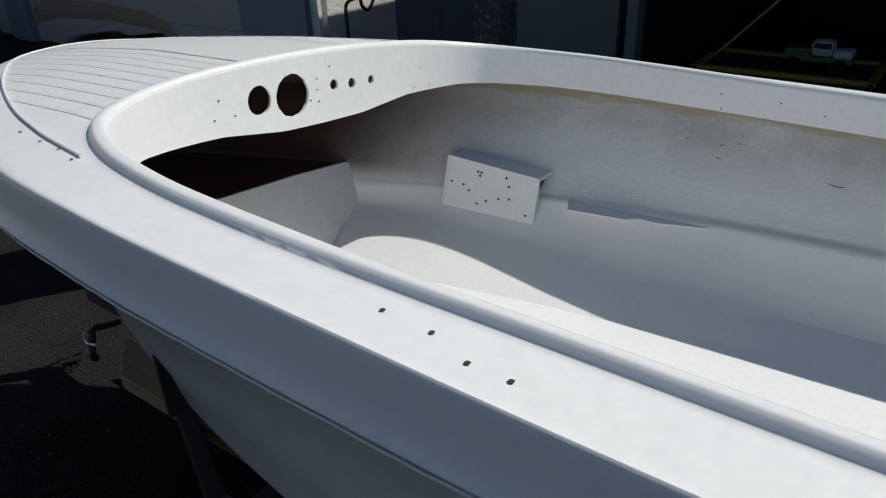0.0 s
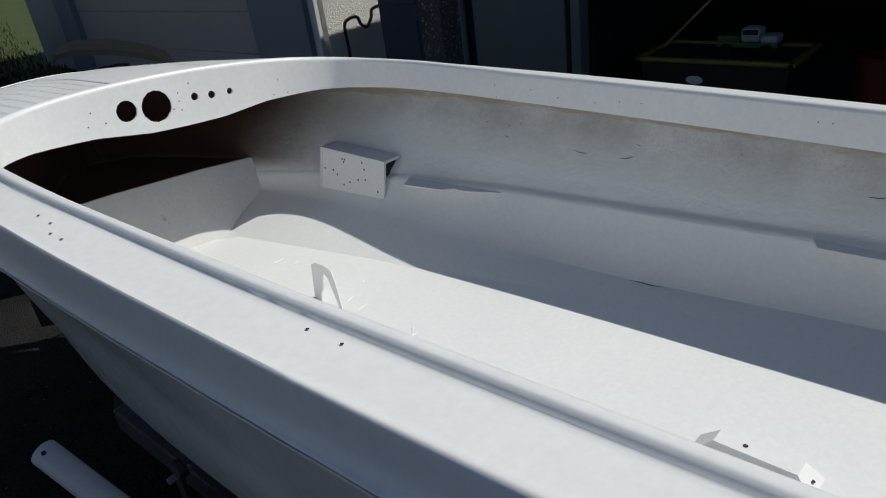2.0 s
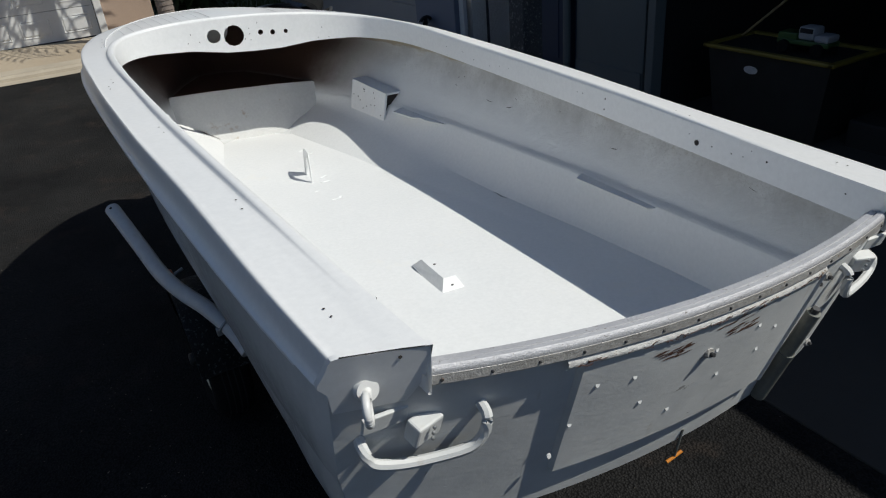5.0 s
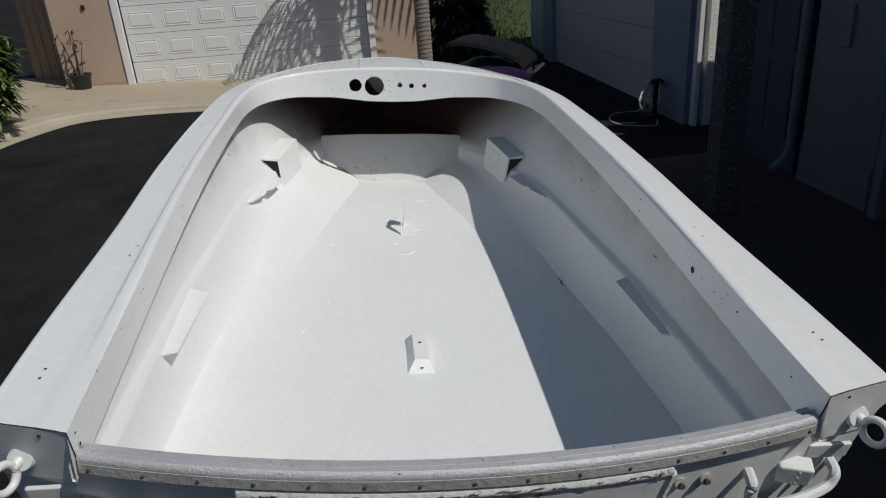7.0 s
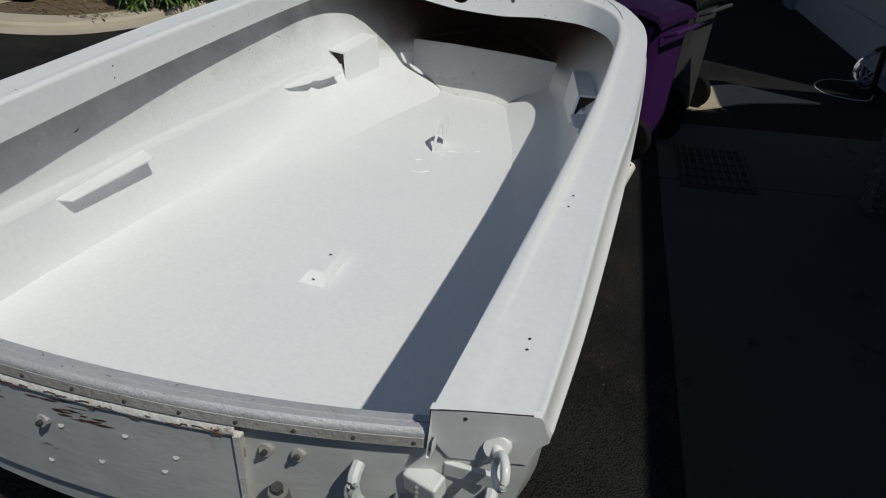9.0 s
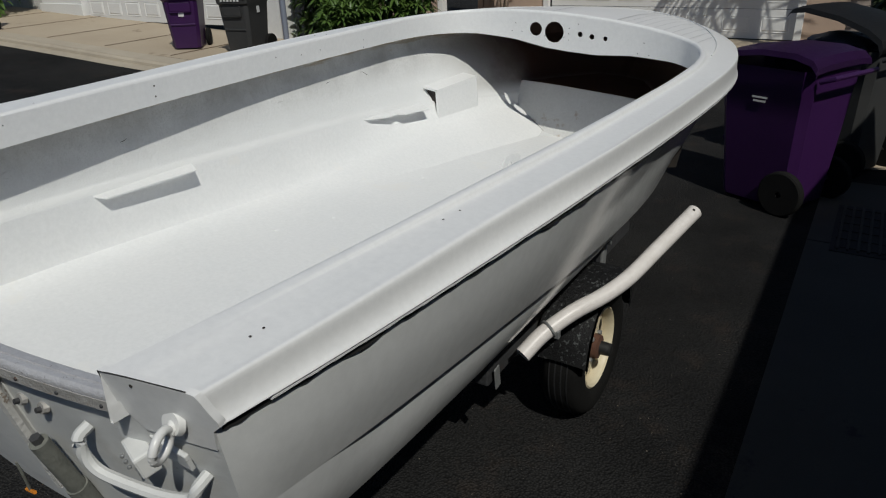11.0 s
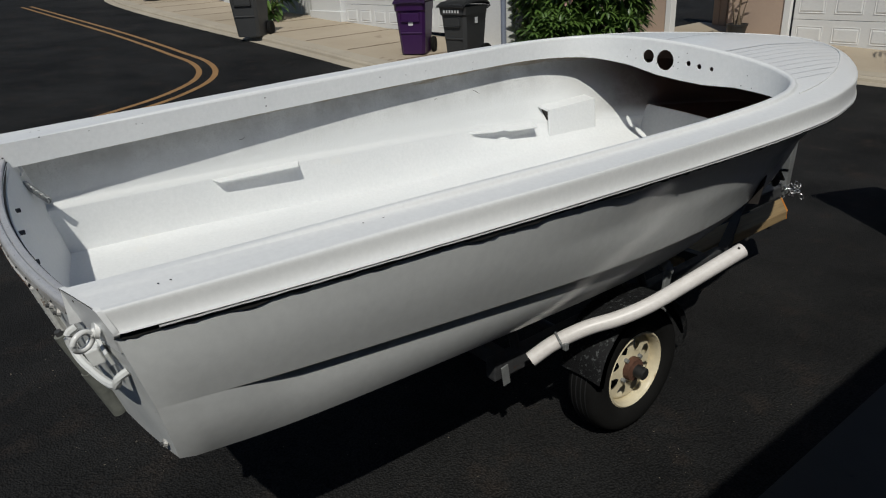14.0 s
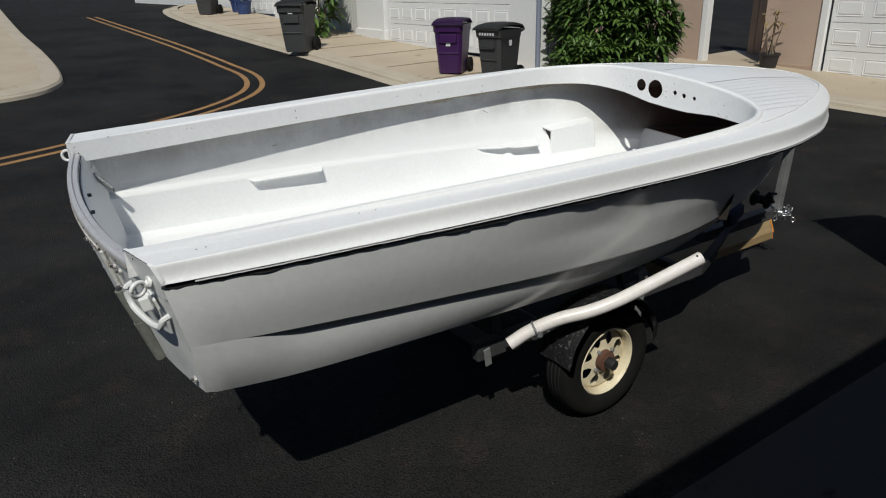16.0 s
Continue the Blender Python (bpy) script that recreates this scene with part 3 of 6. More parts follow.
def knee(y):
    """The crease at the turn of the bilge: it rises and sharpens towards the bow."""
    x = curve(y, [0, 0.6, 1.05, 1.56, 1.8, 2.3, 2.66, 3.0, 3.2, 3.5, 3.9], [0.612, 0.635, 0.628, 0.594, 0.575, 0.518, 0.475, 0.415, 0.37, 0.25, 0.01])
    return x, floor_z(y) + curve(y, [0, 1.2, 1.56, 2.3, 2.66, 3.2], [0.010, 0.011, 0.015, 0.060, 0.083, 0.122])


rows, low_rows, bow_rows = [], [], []
for y in np.linspace(0.0, 3.985, 70):
    w = curve(y + 0.10 * ease(2.4, 3.2, y), OUT_Y, OUT_X)
    wt, wl, wf = max(w - 0.052, 0.02), wall_x(y), floor_x(y)
    zl, zf = ledge_z(y), floor_z(y)
    step = ease(2.95, 2.6, y)
    tz = 1.30 if y < 2.6 else edge_z(y) - 0.03
    side = [Vector((wt, y, tz)), Vector((wt - 0.004, y, 1.22)), Vector((0.6 * wt + 0.4 * wl, y, 1.15)), Vector((wl + (wt - wl) * (0.25 - 0.2 * ease(2.7, 3.15, y)) + 0.004, y, zl + 0.05)), Vector((wl + 0.006, y, zl + 0.014)), Vector((wl, y, zl + 0.004)), Vector((wl - 0.004 - 0.012 * step, y, zl)), Vector((wl - 0.007 - 0.014 * step, y, zl - 0.012))]
    for q in side:
        q.y = min(max(q.y, transom_y(q.x, q.z) + 0.018), curve(q.z, [0.9, 0.975, 1.04, 1.235], [3.58, 3.74, 3.84, 4.02]))
    (rows if y < 3.2 else bow_rows).append(side)
    a, zz = wl - 0.007 - 0.014 * step, zl - 0.012
    kx, kz = knee(y)
    cx, cz = kx + 0.62 * (a - kx), kz + 0.20 * (zz - kz)
    prof = [((1 - f) ** 2 * a + 2 * f * (1 - f) * cx + f * f * kx, (1 - f) ** 2 * zz + 2 * f * (1 - f) * cz + f * f * kz) for f in np.linspace(0, 1, 9)]
    prof += [(kx + (wf - kx) * f, kz + (zf - kz) * f) for f in (0.25, 0.5, 0.75, 0.92)] + [(wf, zf)]
    low_rows.append([Vector((px, max(y, transom_y(px, pz) + 0.018), pz)) for px, pz in prof] + [Vector((wf * g, max(y, transom_y(wf * g, zf) + 0.018), zf)) for g in (0.66, 0.33, 0)])
bow_rows.insert(0, rows[-1])
bow_rows.append([Vector((0, q.y + 0.002, q.z)) for q in bow_rows[-1]])


def both_sides(rr):
    b = loft(rr)
    return loft([[Vector((-q.x, q.y, q.z)) for q in r] for r in rr], b)


part("inner_side", both_sides(rows), M["inner_side"], boat, "rough grey fibreglass inner sides dusted with white paint", angle=60)
part("bow_lining", both_sides(bow_rows), M["inner_side"], boat, "bare brown fibreglass under the foredeck")
part("inner_floor", loft([r + [Vector((-q.x, q.y, q.z)) for q in reversed(r[:-1])] for r in low_rows if r[0].y < 3.25]), M["inner_white"], boat, "white-painted cockpit floor", angle=18)
part("bow_floor", loft([r + [Vector((-q.x, q.y, q.z)) for q in reversed(r[:-1])] for r in low_rows if r[0].y > 3.17]), M["brown_bow"], boat)

rows = []
for a, b in zip(RIM, OUT):
    if a.y < 2.55:
        continue
    far = 1 - 0.075 / (b - a).length
    rows.append([Vector((q.x, q.y, deck_z(q.x, q.y) - 0.02)) for q in [a.lerp(b, f * far) + Vector((0, 0.008, 0)) for f in (0, 0.25, 0.5, 0.75, 1.0)]])
part("deck_underside", loft(rows + [[Vector((-q.x, q.y, q.z)) for q in r] for r in reversed(rows[:-1])]), M["brown_bow"], boat, "bare brown underside of the foredeck")

# low bulkhead ahead of the floor
def bulk_y(z):
    return 3.085 + 0.115 * (z - 0.755) / 0.245


front = [(0.165, 0.752), (0.27, 0.815), (0.41, 0.879), (0.43, 0.93), (0.425, 0.982), (0.40, 1.0), (0.18, 1.006)]
front = [(-x, z) for x, z in reversed(front)] + front
bm = bmesh.new()
f1 = [bm.verts.new((x, bulk_y(z), z)) for x, z in front]
f2 = [bm.verts.new((x, bulk_y(z) + 0.010, z)) for x, z in front]
bm.faces.new(f1)
bm.faces.new(f2[::-1])
for k in range(len(f1)):
    bm.faces.new((f1[k], f2[k], f2[(k + 1) % len(f1)], f1[(k + 1) % len(f1)]))
part("bulkhead", bm, M["shaded_stained_white"], boat, "low white bulkhead ahead of the floor", smooth=False)
edge = [(wall_x(y) + 0.01, y) for y in np.linspace(3.205, 3.85, 12)]
bm = bmesh.new()
rings = [[bm.verts.new((x, y, z)) for x, y in edge + [(-x, y) for x, y in reversed(edge)]] for z in (0.994, 0.976)]
bm.faces.new(rings[0])
bm.faces.new(rings[1][::-1])
part("bow_board", bm, M["brown_bow"], boat, "bare brown plywood board under the foredeck", smooth=False)


# transom
front, back = [], []
for f in np.linspace(-1, 1, 49):
    r1, r2 = [], []
    for g in np.linspace(0, 1, 9):
        z = rim_z(f * 0.57) * g + (1 - g) * stern_low(f * 0.628)
        x = f * stern_w(z)
        r1.append(Vector((x, transom_y(x, z), z)))
        r2.append(Vector((x * 0.965, transom_y(x, z) + 0.026, z)))
    front.append(r1)
    back.append(r2)
bm = loft(front)
part("transom", bm, M["transom"], boat, "worn white transom with old bolt holes and rust stains")
bm = loft(back)
part("inner_transom", bm, M["inner_white"], boat)


def on_transom(x, z, out=0.0):
    return Vector((x, transom_y(x, z) - out, z))


# plates at the stern corners, closing the ends of the side decks
for sx in (1, -1):
    rows = []
    wide = OUT[0].x + 0.0015
    for x in [*np.linspace(0.556, 0.680, 10), 0.688, wide - 0.017, wide - 0.013, wide - 0.010, wide - 0.005, wide]:
        top = curve(x, [0.556, wide - 0.024, wide - 0.017, wide - 0.013, wide - 0.010, wide - 0.005, wide], [1.3365, 1.3355, 1.332, 1.324, 1.312, 1.298, 1.287])
        low = curve(x, [0.556, 0.580, 0.688, wide - 0.013, wide], [1.285, 1.228, 1.222, 1.264, 1.278])
        rows.append([on_transom(sx * x, top, -0.008)] + [on_transom(sx * x, top + (low - top) * f, 0.004) for f in (0, 0.33, 0.66, 1)] + [on_transom(sx * x, low, -0.008)])
    rows.append([on_transom(sx * wide, q.z, -0.008) for q in rows[-1]])
    rows.insert(0, [on_transom(sx * 0.556, q.z, -0.008) for q in rows[0]])
    part("corner_plate", loft(rows), M["boat_white"], boat, "flat painted plate over the end of the side deck", angle=30)
    part("plate_seam", rod([on_transom(sx * 0.557, 1.284, 0.0042), on_transom(sx * 0.557, 1.3355, 0.0042), on_transom(sx * 0.60, 1.3368, 0.0030), on_transom(sx * 0.682, 1.3360, 0.0030)], 0.0011, 5), M["joint_dark"], boat)
    part("plate_hole", rod([on_transom(sx * 0.60, 1.322, 0.0), on_transom(sx * 0.60, 1.322, 0.0048)], 0.003, 8), M["hole"], boat)

# flat aluminium strips along the top of the transom
XS = np.linspace(-0.555, 0.555, 45)


def swept(section):
    """A strip along the top of the transom with a section of (y, z) about the rim."""
    return loft([[Vector((x, transom_y(x, rim_z(x)) + dy, rim_z(x) + dz)) for x in XS] for dy, dz in section])


part("rim_cap", swept(((0.027, -0.03), (0.027, 0.002), (0.024, 0.006), (0.0105, 0.007), (0.0085, 0.003))), M["alu"], boat, "worn flat aluminium strip on the transom top")
part("rim_strip", swept(((0.0080, 0.002), (0.0078, 0.006), (0.0050, 0.0095), (-0.004, 0.0095), (-0.008, 0.006), (-0.010, 0.0), (-0.009, -0.006))), M["alu"], boat, "rounded pitted aluminium strip")
part("rim_flashing", swept(((-0.006, -0.002), (-0.010, -0.004), (-0.0105, -0.020), (-0.007, -0.023), (0.0, -0.023))), M["alu_dull"], boat, "dull aluminium flashing with rust-stained screws")
for k in range(15):
    x = -0.54 + 1.08 * k / 14
    b = bmesh.new()
    bmesh.ops.create_uvsphere(b, u_segments=8, v_segments=5, radius=0.0032, matrix=Matrix.Translation(Vector((x, transom_y(x, rim_z(x)) - 0.010, rim_z(x) - 0.013))))
    part("rim_screw", b, M["galv_dark"], boat)


part("inner_strip", swept(((0.027, -0.004), (0.032, -0.006), (0.033, -0.016), (0.027, -0.018))), M["joint_dark"], boat, "dark rubber strip inside the transom top")
part("inner_bead", swept(((0.026, -0.018), (0.036, -0.020), (0.038, -0.027), (0.026, -0.030))), M["boat_white"], boat)
for x in (-0.30, -0.12, 0.10, 0.28, 0.42):
    part("inner_bolt", rod([Vector((x, transom_y(x, 1.2) + 0.024, 1.2)), Vector((x, transom_y(x, 1.2) + 0.040, 1.2))], 0.007, 6), M["galv_dark"], boat)

# raised motor pad and its old bolt holes
cols = 14
tops = [(-0.30 + 0.605 * k / cols, 1.234) for k in range(cols + 1)]
lows = [(-0.29 + 0.57 * k / cols, 0.945) for k in range(cols + 1)]
rows = []
for (xa, za), (xb, zb) in zip(tops, lows):
    rows.append([on_transom(xa, za, -0.004)] + [on_transom(xa + (xb - xa) * f, za + (zb - za) * f, 0.016) for f in (0.0, 0.25, 0.5, 0.75, 1.0)] + [on_transom(xb, zb, -0.004)])
bm = loft(rows)
bm = loft([[rows[0][k] for k in range(7)], [rows[0][0].lerp(rows[0][6], k / 6) for k in range(7)]], bm)
bm = loft([[rows[-1][k] for k in range(7)], [rows[-1][0].lerp(rows[-1][6], k / 6) for k in range(7)]], bm)
motor_pad = part("motor_pad", bm, M["transom"], boat, "raised white pad with rusty patches and filled bolt holes", angle=25)
rows = []
for x in np.linspace(-0.335, 0.305, 40):
    top = rim_z(x) - 0.0235
    wob = 0.0016 * noise.noise(Vector((x * 30, 2.0, 5.0)))
    rows.append([on_transom(x, top, 0.004), on_transom(x, top - 0.001, 0.012), on_transom(x, top - 0.009, 0.019), on_transom(x, 1.232 + wob, 0.0195), on_transom(x, 1.228 + wob, 0.014)])
pad_top = part("pad_top", loft(rows), M["peeling"], motor_pad, "cracked cream-white strip along the top of the pad", angle=50)
rng = random.Random(17)
for k in range(34):
    x, z = rng.uniform(-0.32, 0.28), rng.uniform(1.232, 1.240)
    pts = [on_transom(x, z, 0.0196)]
    for i in range(rng.randint(3, 6)):
        x, z = x + rng.uniform(-0.004, 0.010), min(1.243, max(1.229, z + rng.uniform(-0.005, 0.005)))
        pts.append(on_transom(x, z, 0.0197))
    part("crack", rod(pts, rng.uniform(0.0004, 0.0009), 4), M["rust"], pad_top)
part("pad_edge", rod([on_transom(tops[-1][0] + (lows[-1][0] - tops[-1][0]) * f, tops[-1][1] + (lows[-1][1] - tops[-1][1]) * f, 0.012) for f in np.linspace(0, 1.0, 10)], 0.009, 6), M["peeling"], boat, "cracked white strip along the side of the pad")


def dot_on_transom(name, x, z, r, mat, out, h=0.004):
    b = bmesh.new()
    bmesh.ops.create_cone(b, cap_ends=True, segments=10, radius1=r, radius2=r * 0.85, depth=h, matrix=Matrix.Translation(on_transom(x, z, out)) @ pose(0, 0, 0, 90 - 15, 0, 0))
    return part(name, b, M[mat], boat)


for x, z in ((-0.26, 1.17), (-0.29, 1.08), (-0.31, 1.0), (-0.18, 1.16), (-0.14, 1.08), (0.02, 1.15), (0.06, 1.07), (0.13, 1.17), (0.17, 1.09), (0.20, 1.14), (-0.05, 1.02)):
    dot_on_transom("filled_hole", x, z, 0.0055, "transom", 0.0158, 0.002)
for x, z in ((-0.006, 1.154), (0.335, 1.19), (0.38, 1.19), (0.595, 0.885)):
    dot_on_transom("bolt", x, z, 0.011, "alu_dull", 0.004 if x > 0.26 else 0.019, 0.008)
    dot_on_transom("bolt_end", x, z, 0.005, "galv_dark", 0.010 if x > 0.26 else 0.025, 0.010)

# flaked rust streaks on the pad, in two clusters, and cracks along its top
rng = random.Random(11)
for cx, cz, w, count in ((-0.097, 1.192, 0.042, 13), (0.068, 1.192, 0.038, 11), (-0.01, 1.214, 0.12, 7)):
    for k in range(count):
        x, z = cx + rng.uniform(-w, w), cz + rng.uniform(-0.012, 0.012)
        half, tall = rng.uniform(0.006, 0.022), rng.uniform(0.0009, 0.0030)
        b = bmesh.new()
        up = [on_transom(x + half * f, z + tall * (1 - f * f) * rng.uniform(0.4, 1.3) + 0.002 * f, 0.0168) for f in (-1, -0.6, -0.2, 0.2, 0.6, 1)]
        dn = [on_transom(x + half * f, z - tall * (1 - f * f) * rng.uniform(0.4, 1.6) + 0.002 * f, 0.0168) for f in (0.6, 0.2, -0.2, -0.6)]
        b.faces.new([b.verts.new(p) for p in up + dn])
        part("rust_streak", b, M["rust"], motor_pad, smooth=False)


def ring_bolt(sx):
    """A white eye bolt with its round base."""
    c = on_transom(sx * 0.644, 1.268, 0.004)
    base = bmesh.new()
    bmesh.ops.create_cone(base, cap_ends=True, segments=24, radius1=0.020, radius2=0.017, depth=0.009, matrix=Matrix.Translation(c + Vector((0, -0.004, 0))) @ pose(0, 0, 0, 75, 0, 0))
    d = Vector((sx * 0.33, -0.90, -0.29)).normalized()
    rod([c, c + d * 0.020], [0.009, 0.007], 14, base)
    ob = part("eye_bolt", base, M["gloss_white"], boat, "white-painted eye bolt")
    u = Vector((sx * 0.93, 0.36, -0.12)).cross(d).normalized()
    mid_p = c + d * 0.037
    pts = [mid_p + 0.0205 * (math.cos(a) * d + math.sin(a) * u) for a in [math.tau * i / 28 for i in range(29)]]
    part("ring", rod(pts, 0.0062, 12), M["gloss_white"], ob)


def handle(sx):
    """A cast grab handle below the corner."""
    a, b = sx * 0.648, sx * 0.462
    pts = [on_transom(a, 1.150, 0.0), on_transom(a, 1.140, 0.024), on_transom(a * 0.985, 1.118, 0.032), on_transom(a * 0.93, 1.108, 0.035), on_transom((a + b) / 2, 1.106, 0.035), on_transom(b * 1.06, 1.112, 0.034), on_transom(b * 1.01, 1.135, 0.031), on_transom(b, 1.172, 0.024), on_transom(b, 1.185, 0.0)]
    part("grab_handle", rod(spline(pts, 4), 0.0095, 8), M["transom"], boat, "cast white grab handle with worn paint")
    bm = box((0.055, 0.030, 0.042), on_transom(sx * 0.555, 1.165, 0.010), 0.004, (15, 0, -sx * 18))
    part("bracket", bm, M["transom"], boat, "folded metal bracket with three screws", smooth=False)
    bm = box((0.075, 0.008, 0.034), on_transom(sx * 0.615, 1.195, 0.008), 0.002, (15, 0, 0))
    part("backing_plate", bm, M["transom"], boat, smooth=False)
    for k in range(3):
        b2 = bmesh.new()
        bmesh.ops.create_uvsphere(b2, u_segments=8, v_segments=5, radius=0.0035, matrix=Matrix.Translation(on_transom(sx * 0.549, 1.152 + 0.013 * k, 0.030)))
        part("screw", b2, M["galv"], boat)


for sx in (1, -1):
    ring_bolt(sx)
    handle(sx)

# hinge tube and drain plug on the starboard side of the transom
a, b = on_transom(0.352, 1.115, 0.026), on_transom(0.356, 0.845, 0.012)
tube = part("lift_tube", rod([a, a.lerp(b, 0.5)], 0.015, 16), M["old_tube"], boat, "grey weathered tube with a bolt at its top")
part("sleeve", rod([a.lerp(b, 0.45), b], 0.018, 16), M["old_tube"], tube)
part("top_nut", rod([a + (a - b).normalized() * 0.012, a], 0.009, 6), M["galv_dark"], tube)
plug = part("drain_plug", rod([on_transom(0.08, 0.875, 0.0), on_transom(0.08, 0.79, 0.012)], 0.003, 8), M["old_tube"], boat, "drain plug with an orange T-shaped bar")
part("plug_bar", rod([on_transom(0.06, 0.782, 0.012), on_transom(0.10, 0.798, 0.012)], 0.004, 8), M["orange"], plug)


# fittings inside the cockpit
def plate(points, thick, bm=None, down=Vector((0, 0, -1))):
    """A flat plate over a ring of points."""
    b = bmesh.new()
    t = [b.verts.new(p) for p in points]
    u = [b.verts.new(Vector(p) + down * thick) for p in points]
    b.faces.new(t)
    b.faces.new(u[::-1])
    n = len(t)
    for k in range(n):
        b.faces.new((t[k], u[k], u[(k + 1) % n], t[(k + 1) % n]))
    return join(bm, b)


for sx in (1, -1):
    V = lambda x, y, z: Vector((sx * x, y, z))
    # box bracket, open at its after end
    at, ab, ft, fb = V(0.576, 2.572, 1.028), V(0.556, 2.572, 0.874), V(0.516, 2.868, 1.062), V(0.497, 2.876, 0.902)
    inward = Vector((-sx, 0, 0))
    bracket = part("box_bracket", plate([at, ab, fb, ft], 0.010, None, -inward), M["inner_white"], boat, "white box bracket with old screw holes", smooth=False)
    part("top_plate", plate([at, ft, V(0.60, 2.87, 1.066), V(0.66, 2.572, 1.034)], 0.010), M["inner_white"], bracket, smooth=False)
    part("end_plate", plate([ft, fb, V(0.56, 2.88, 0.91), V(0.60, 2.87, 1.066)], 0.010, None, Vector((0, -1, 0))), M["inner_white"], bracket, smooth=False)
    # near-black plate puts the shade of the hollow bracket into colour
    part("hollow_shade", plate([V(0.580, 2.592, 1.024), V(0.562, 2.592, 0.872), V(0.66, 2.592, 0.895), V(0.67, 2.592, 1.028)], 0.006, None, Vector((0, 1, 0))), M["hole"], bracket, "near-black plate standing for the shade inside the hollow bracket", smooth=False)
    rng = random.Random(3)
    for k in range(13 if sx > 0 else 0):
        f, g = rng.uniform(0.08, 0.92), rng.uniform(0.12, 0.9)
        p = at.lerp(ft, f).lerp(ab.lerp(fb, f), g) + inward * 0.0015
        bm = bmesh.new()
        bm.faces.new([bm.verts.new(p + Vector((0, math.cos(t) * 0.0042, math.sin(t) * 0.0042))) for t in [math.tau * i / 8 for i in range(8)]])
        part("screw_hole", bm, M["hole"], bracket, smooth=False)
    # two narrow shelves on the ledge
    z, w = 0.968, 0.0 if sx > 0 else 0.014
    bm = plate([V(0.672, 2.08, z), V(0.655 - w, 2.11, z), V(0.615 - w, 2.22, z - 0.002), V(0.618 - w, 2.27, z - 0.002), V(0.592 - w, 2.30, z - 0.005), V(0.562 - w, 2.465, z - 0.006), V(0.640, 2.50, z)], 0.005)
    part("shelf", bm, M["inner_white"], boat, "short torn plate on the ledge", smooth=False)
    bm = plate([V(0.688, 0.725, 1.024), V(0.642 - w, 0.757, 1.018), V(0.636 - w, 1.10, 1.014), V(0.690, 1.13, 1.018)], 0.005)
    part("shelf", bm, M["inner_white"], boat, "short plate on the ledge", smooth=False)

# upright notched plate on the floor
fz = floor_z(2.23)
o = [(2.345, 0), (2.340, 0.112), (2.315, 0.126), (2.27, 0.132), (2.225, 0.130), (2.207, 0.10), (2.195, 0.06), (2.178, 0), (2.190, 0), (2.222, 0.055), (2.248, 0.098), (2.262, 0.104), (2.274, 0.098), (2.286, 0.05), (2.300, 0.028), (2.302, 0)]
bm = plate([Vector((0.008 + 0.14 * (y - 2.2), y, fz + z)) for y, z in o], 0.004, None, Vector((1, 0, 0)))
part("floor_lug", bm, M["inner_white"], boat, "thin upright metal lug with a notch", smooth=False)
# low block on the floor
fz = floor_z(0.95) - 0.004
lo = [(-0.044, 0.885), (0.044, 0.885), (0.034, 1.115), (-0.030, 1.115)]
hi = [(-0.016, 0.925), (0.026, 0.925), (0.026, 1.075), (-0.014, 1.075)]
bm = loft([[Vector((x, y, fz)) for x, y in lo], [Vector((x, y, fz + 0.036)) for x, y in hi]], None, True)
bm.verts.ensure_lookup_table()
bm.faces.new([bm.verts[k] for k in (4, 5, 6, 7)])
block_ob = part("floor_block", bm, M["inner_white"], boat, "low painted block with two screw holes", smooth=False)
for x, y, z in ((0.006, 1.022, fz + 0.0368), (0.004, 0.905, fz + 0.0196)):
    b = bmesh.new()
    b.faces.new([b.verts.new((x + math.cos(t) * 0.005, y + math.sin(t) * 0.005, z)) for t in [math.tau * i / 10 for i in range(10)]])
    part("screw_hole", b, M["hole"], block_ob, smooth=False)
# crack in the paint at the turn of the bilge
b = bmesh.new()
cr = [(0.001, 1.46), (-0.004, 1.495), (0.002, 1.53), (-0.001, 1.565)]
up_row = [Vector((knee(y)[0] + d - 0.006, y, knee(y)[1] + 0.002)) for d, y in cr]
dn_row = [Vector((knee(y)[0] + d - 0.011, y, knee(y)[1] + 0.0015)) for d, y in cr]
dn_row[0], dn_row[-1] = up_row[0], up_row[-1] + Vector((0.001, 0, 0))
part("crack", loft([up_row, dn_row], b), M["hole"], boat, smooth=False)

# small ridges and drips in the floor paint
rng = random.Random(29)
for x, y, long in ((-0.287, 1.425, 0.012), (0.021, 1.907, 0.055), (0.045, 1.93, 0.03), (0.064, 2.164, 0.05), (0.080, 2.24, 0.04), (0.138, 2.69, 0.05), (-0.02, 2.05, 0.03), (-0.36, 1.2, 0.02), (0.16, 2.62, 0.03), (-0.30, 2.05, 0.018), (0.19, 2.30, 0.02)):
    turn = rng.uniform(-0.5, 0.5)
    pts = [Vector((x + f * long * math.cos(turn), y + f * long * math.sin(turn) + 0.006 * math.sin(3 * f), floor_z(y) + 0.0005)) for f in np.linspace(-0.5, 0.5, 7)]
    part("paint_ridge", rod(pts, [0.0006, 0.0018, 0.0024, 0.0026, 0.0022, 0.0016, 0.0005], 6), M["inner_white"], boat)
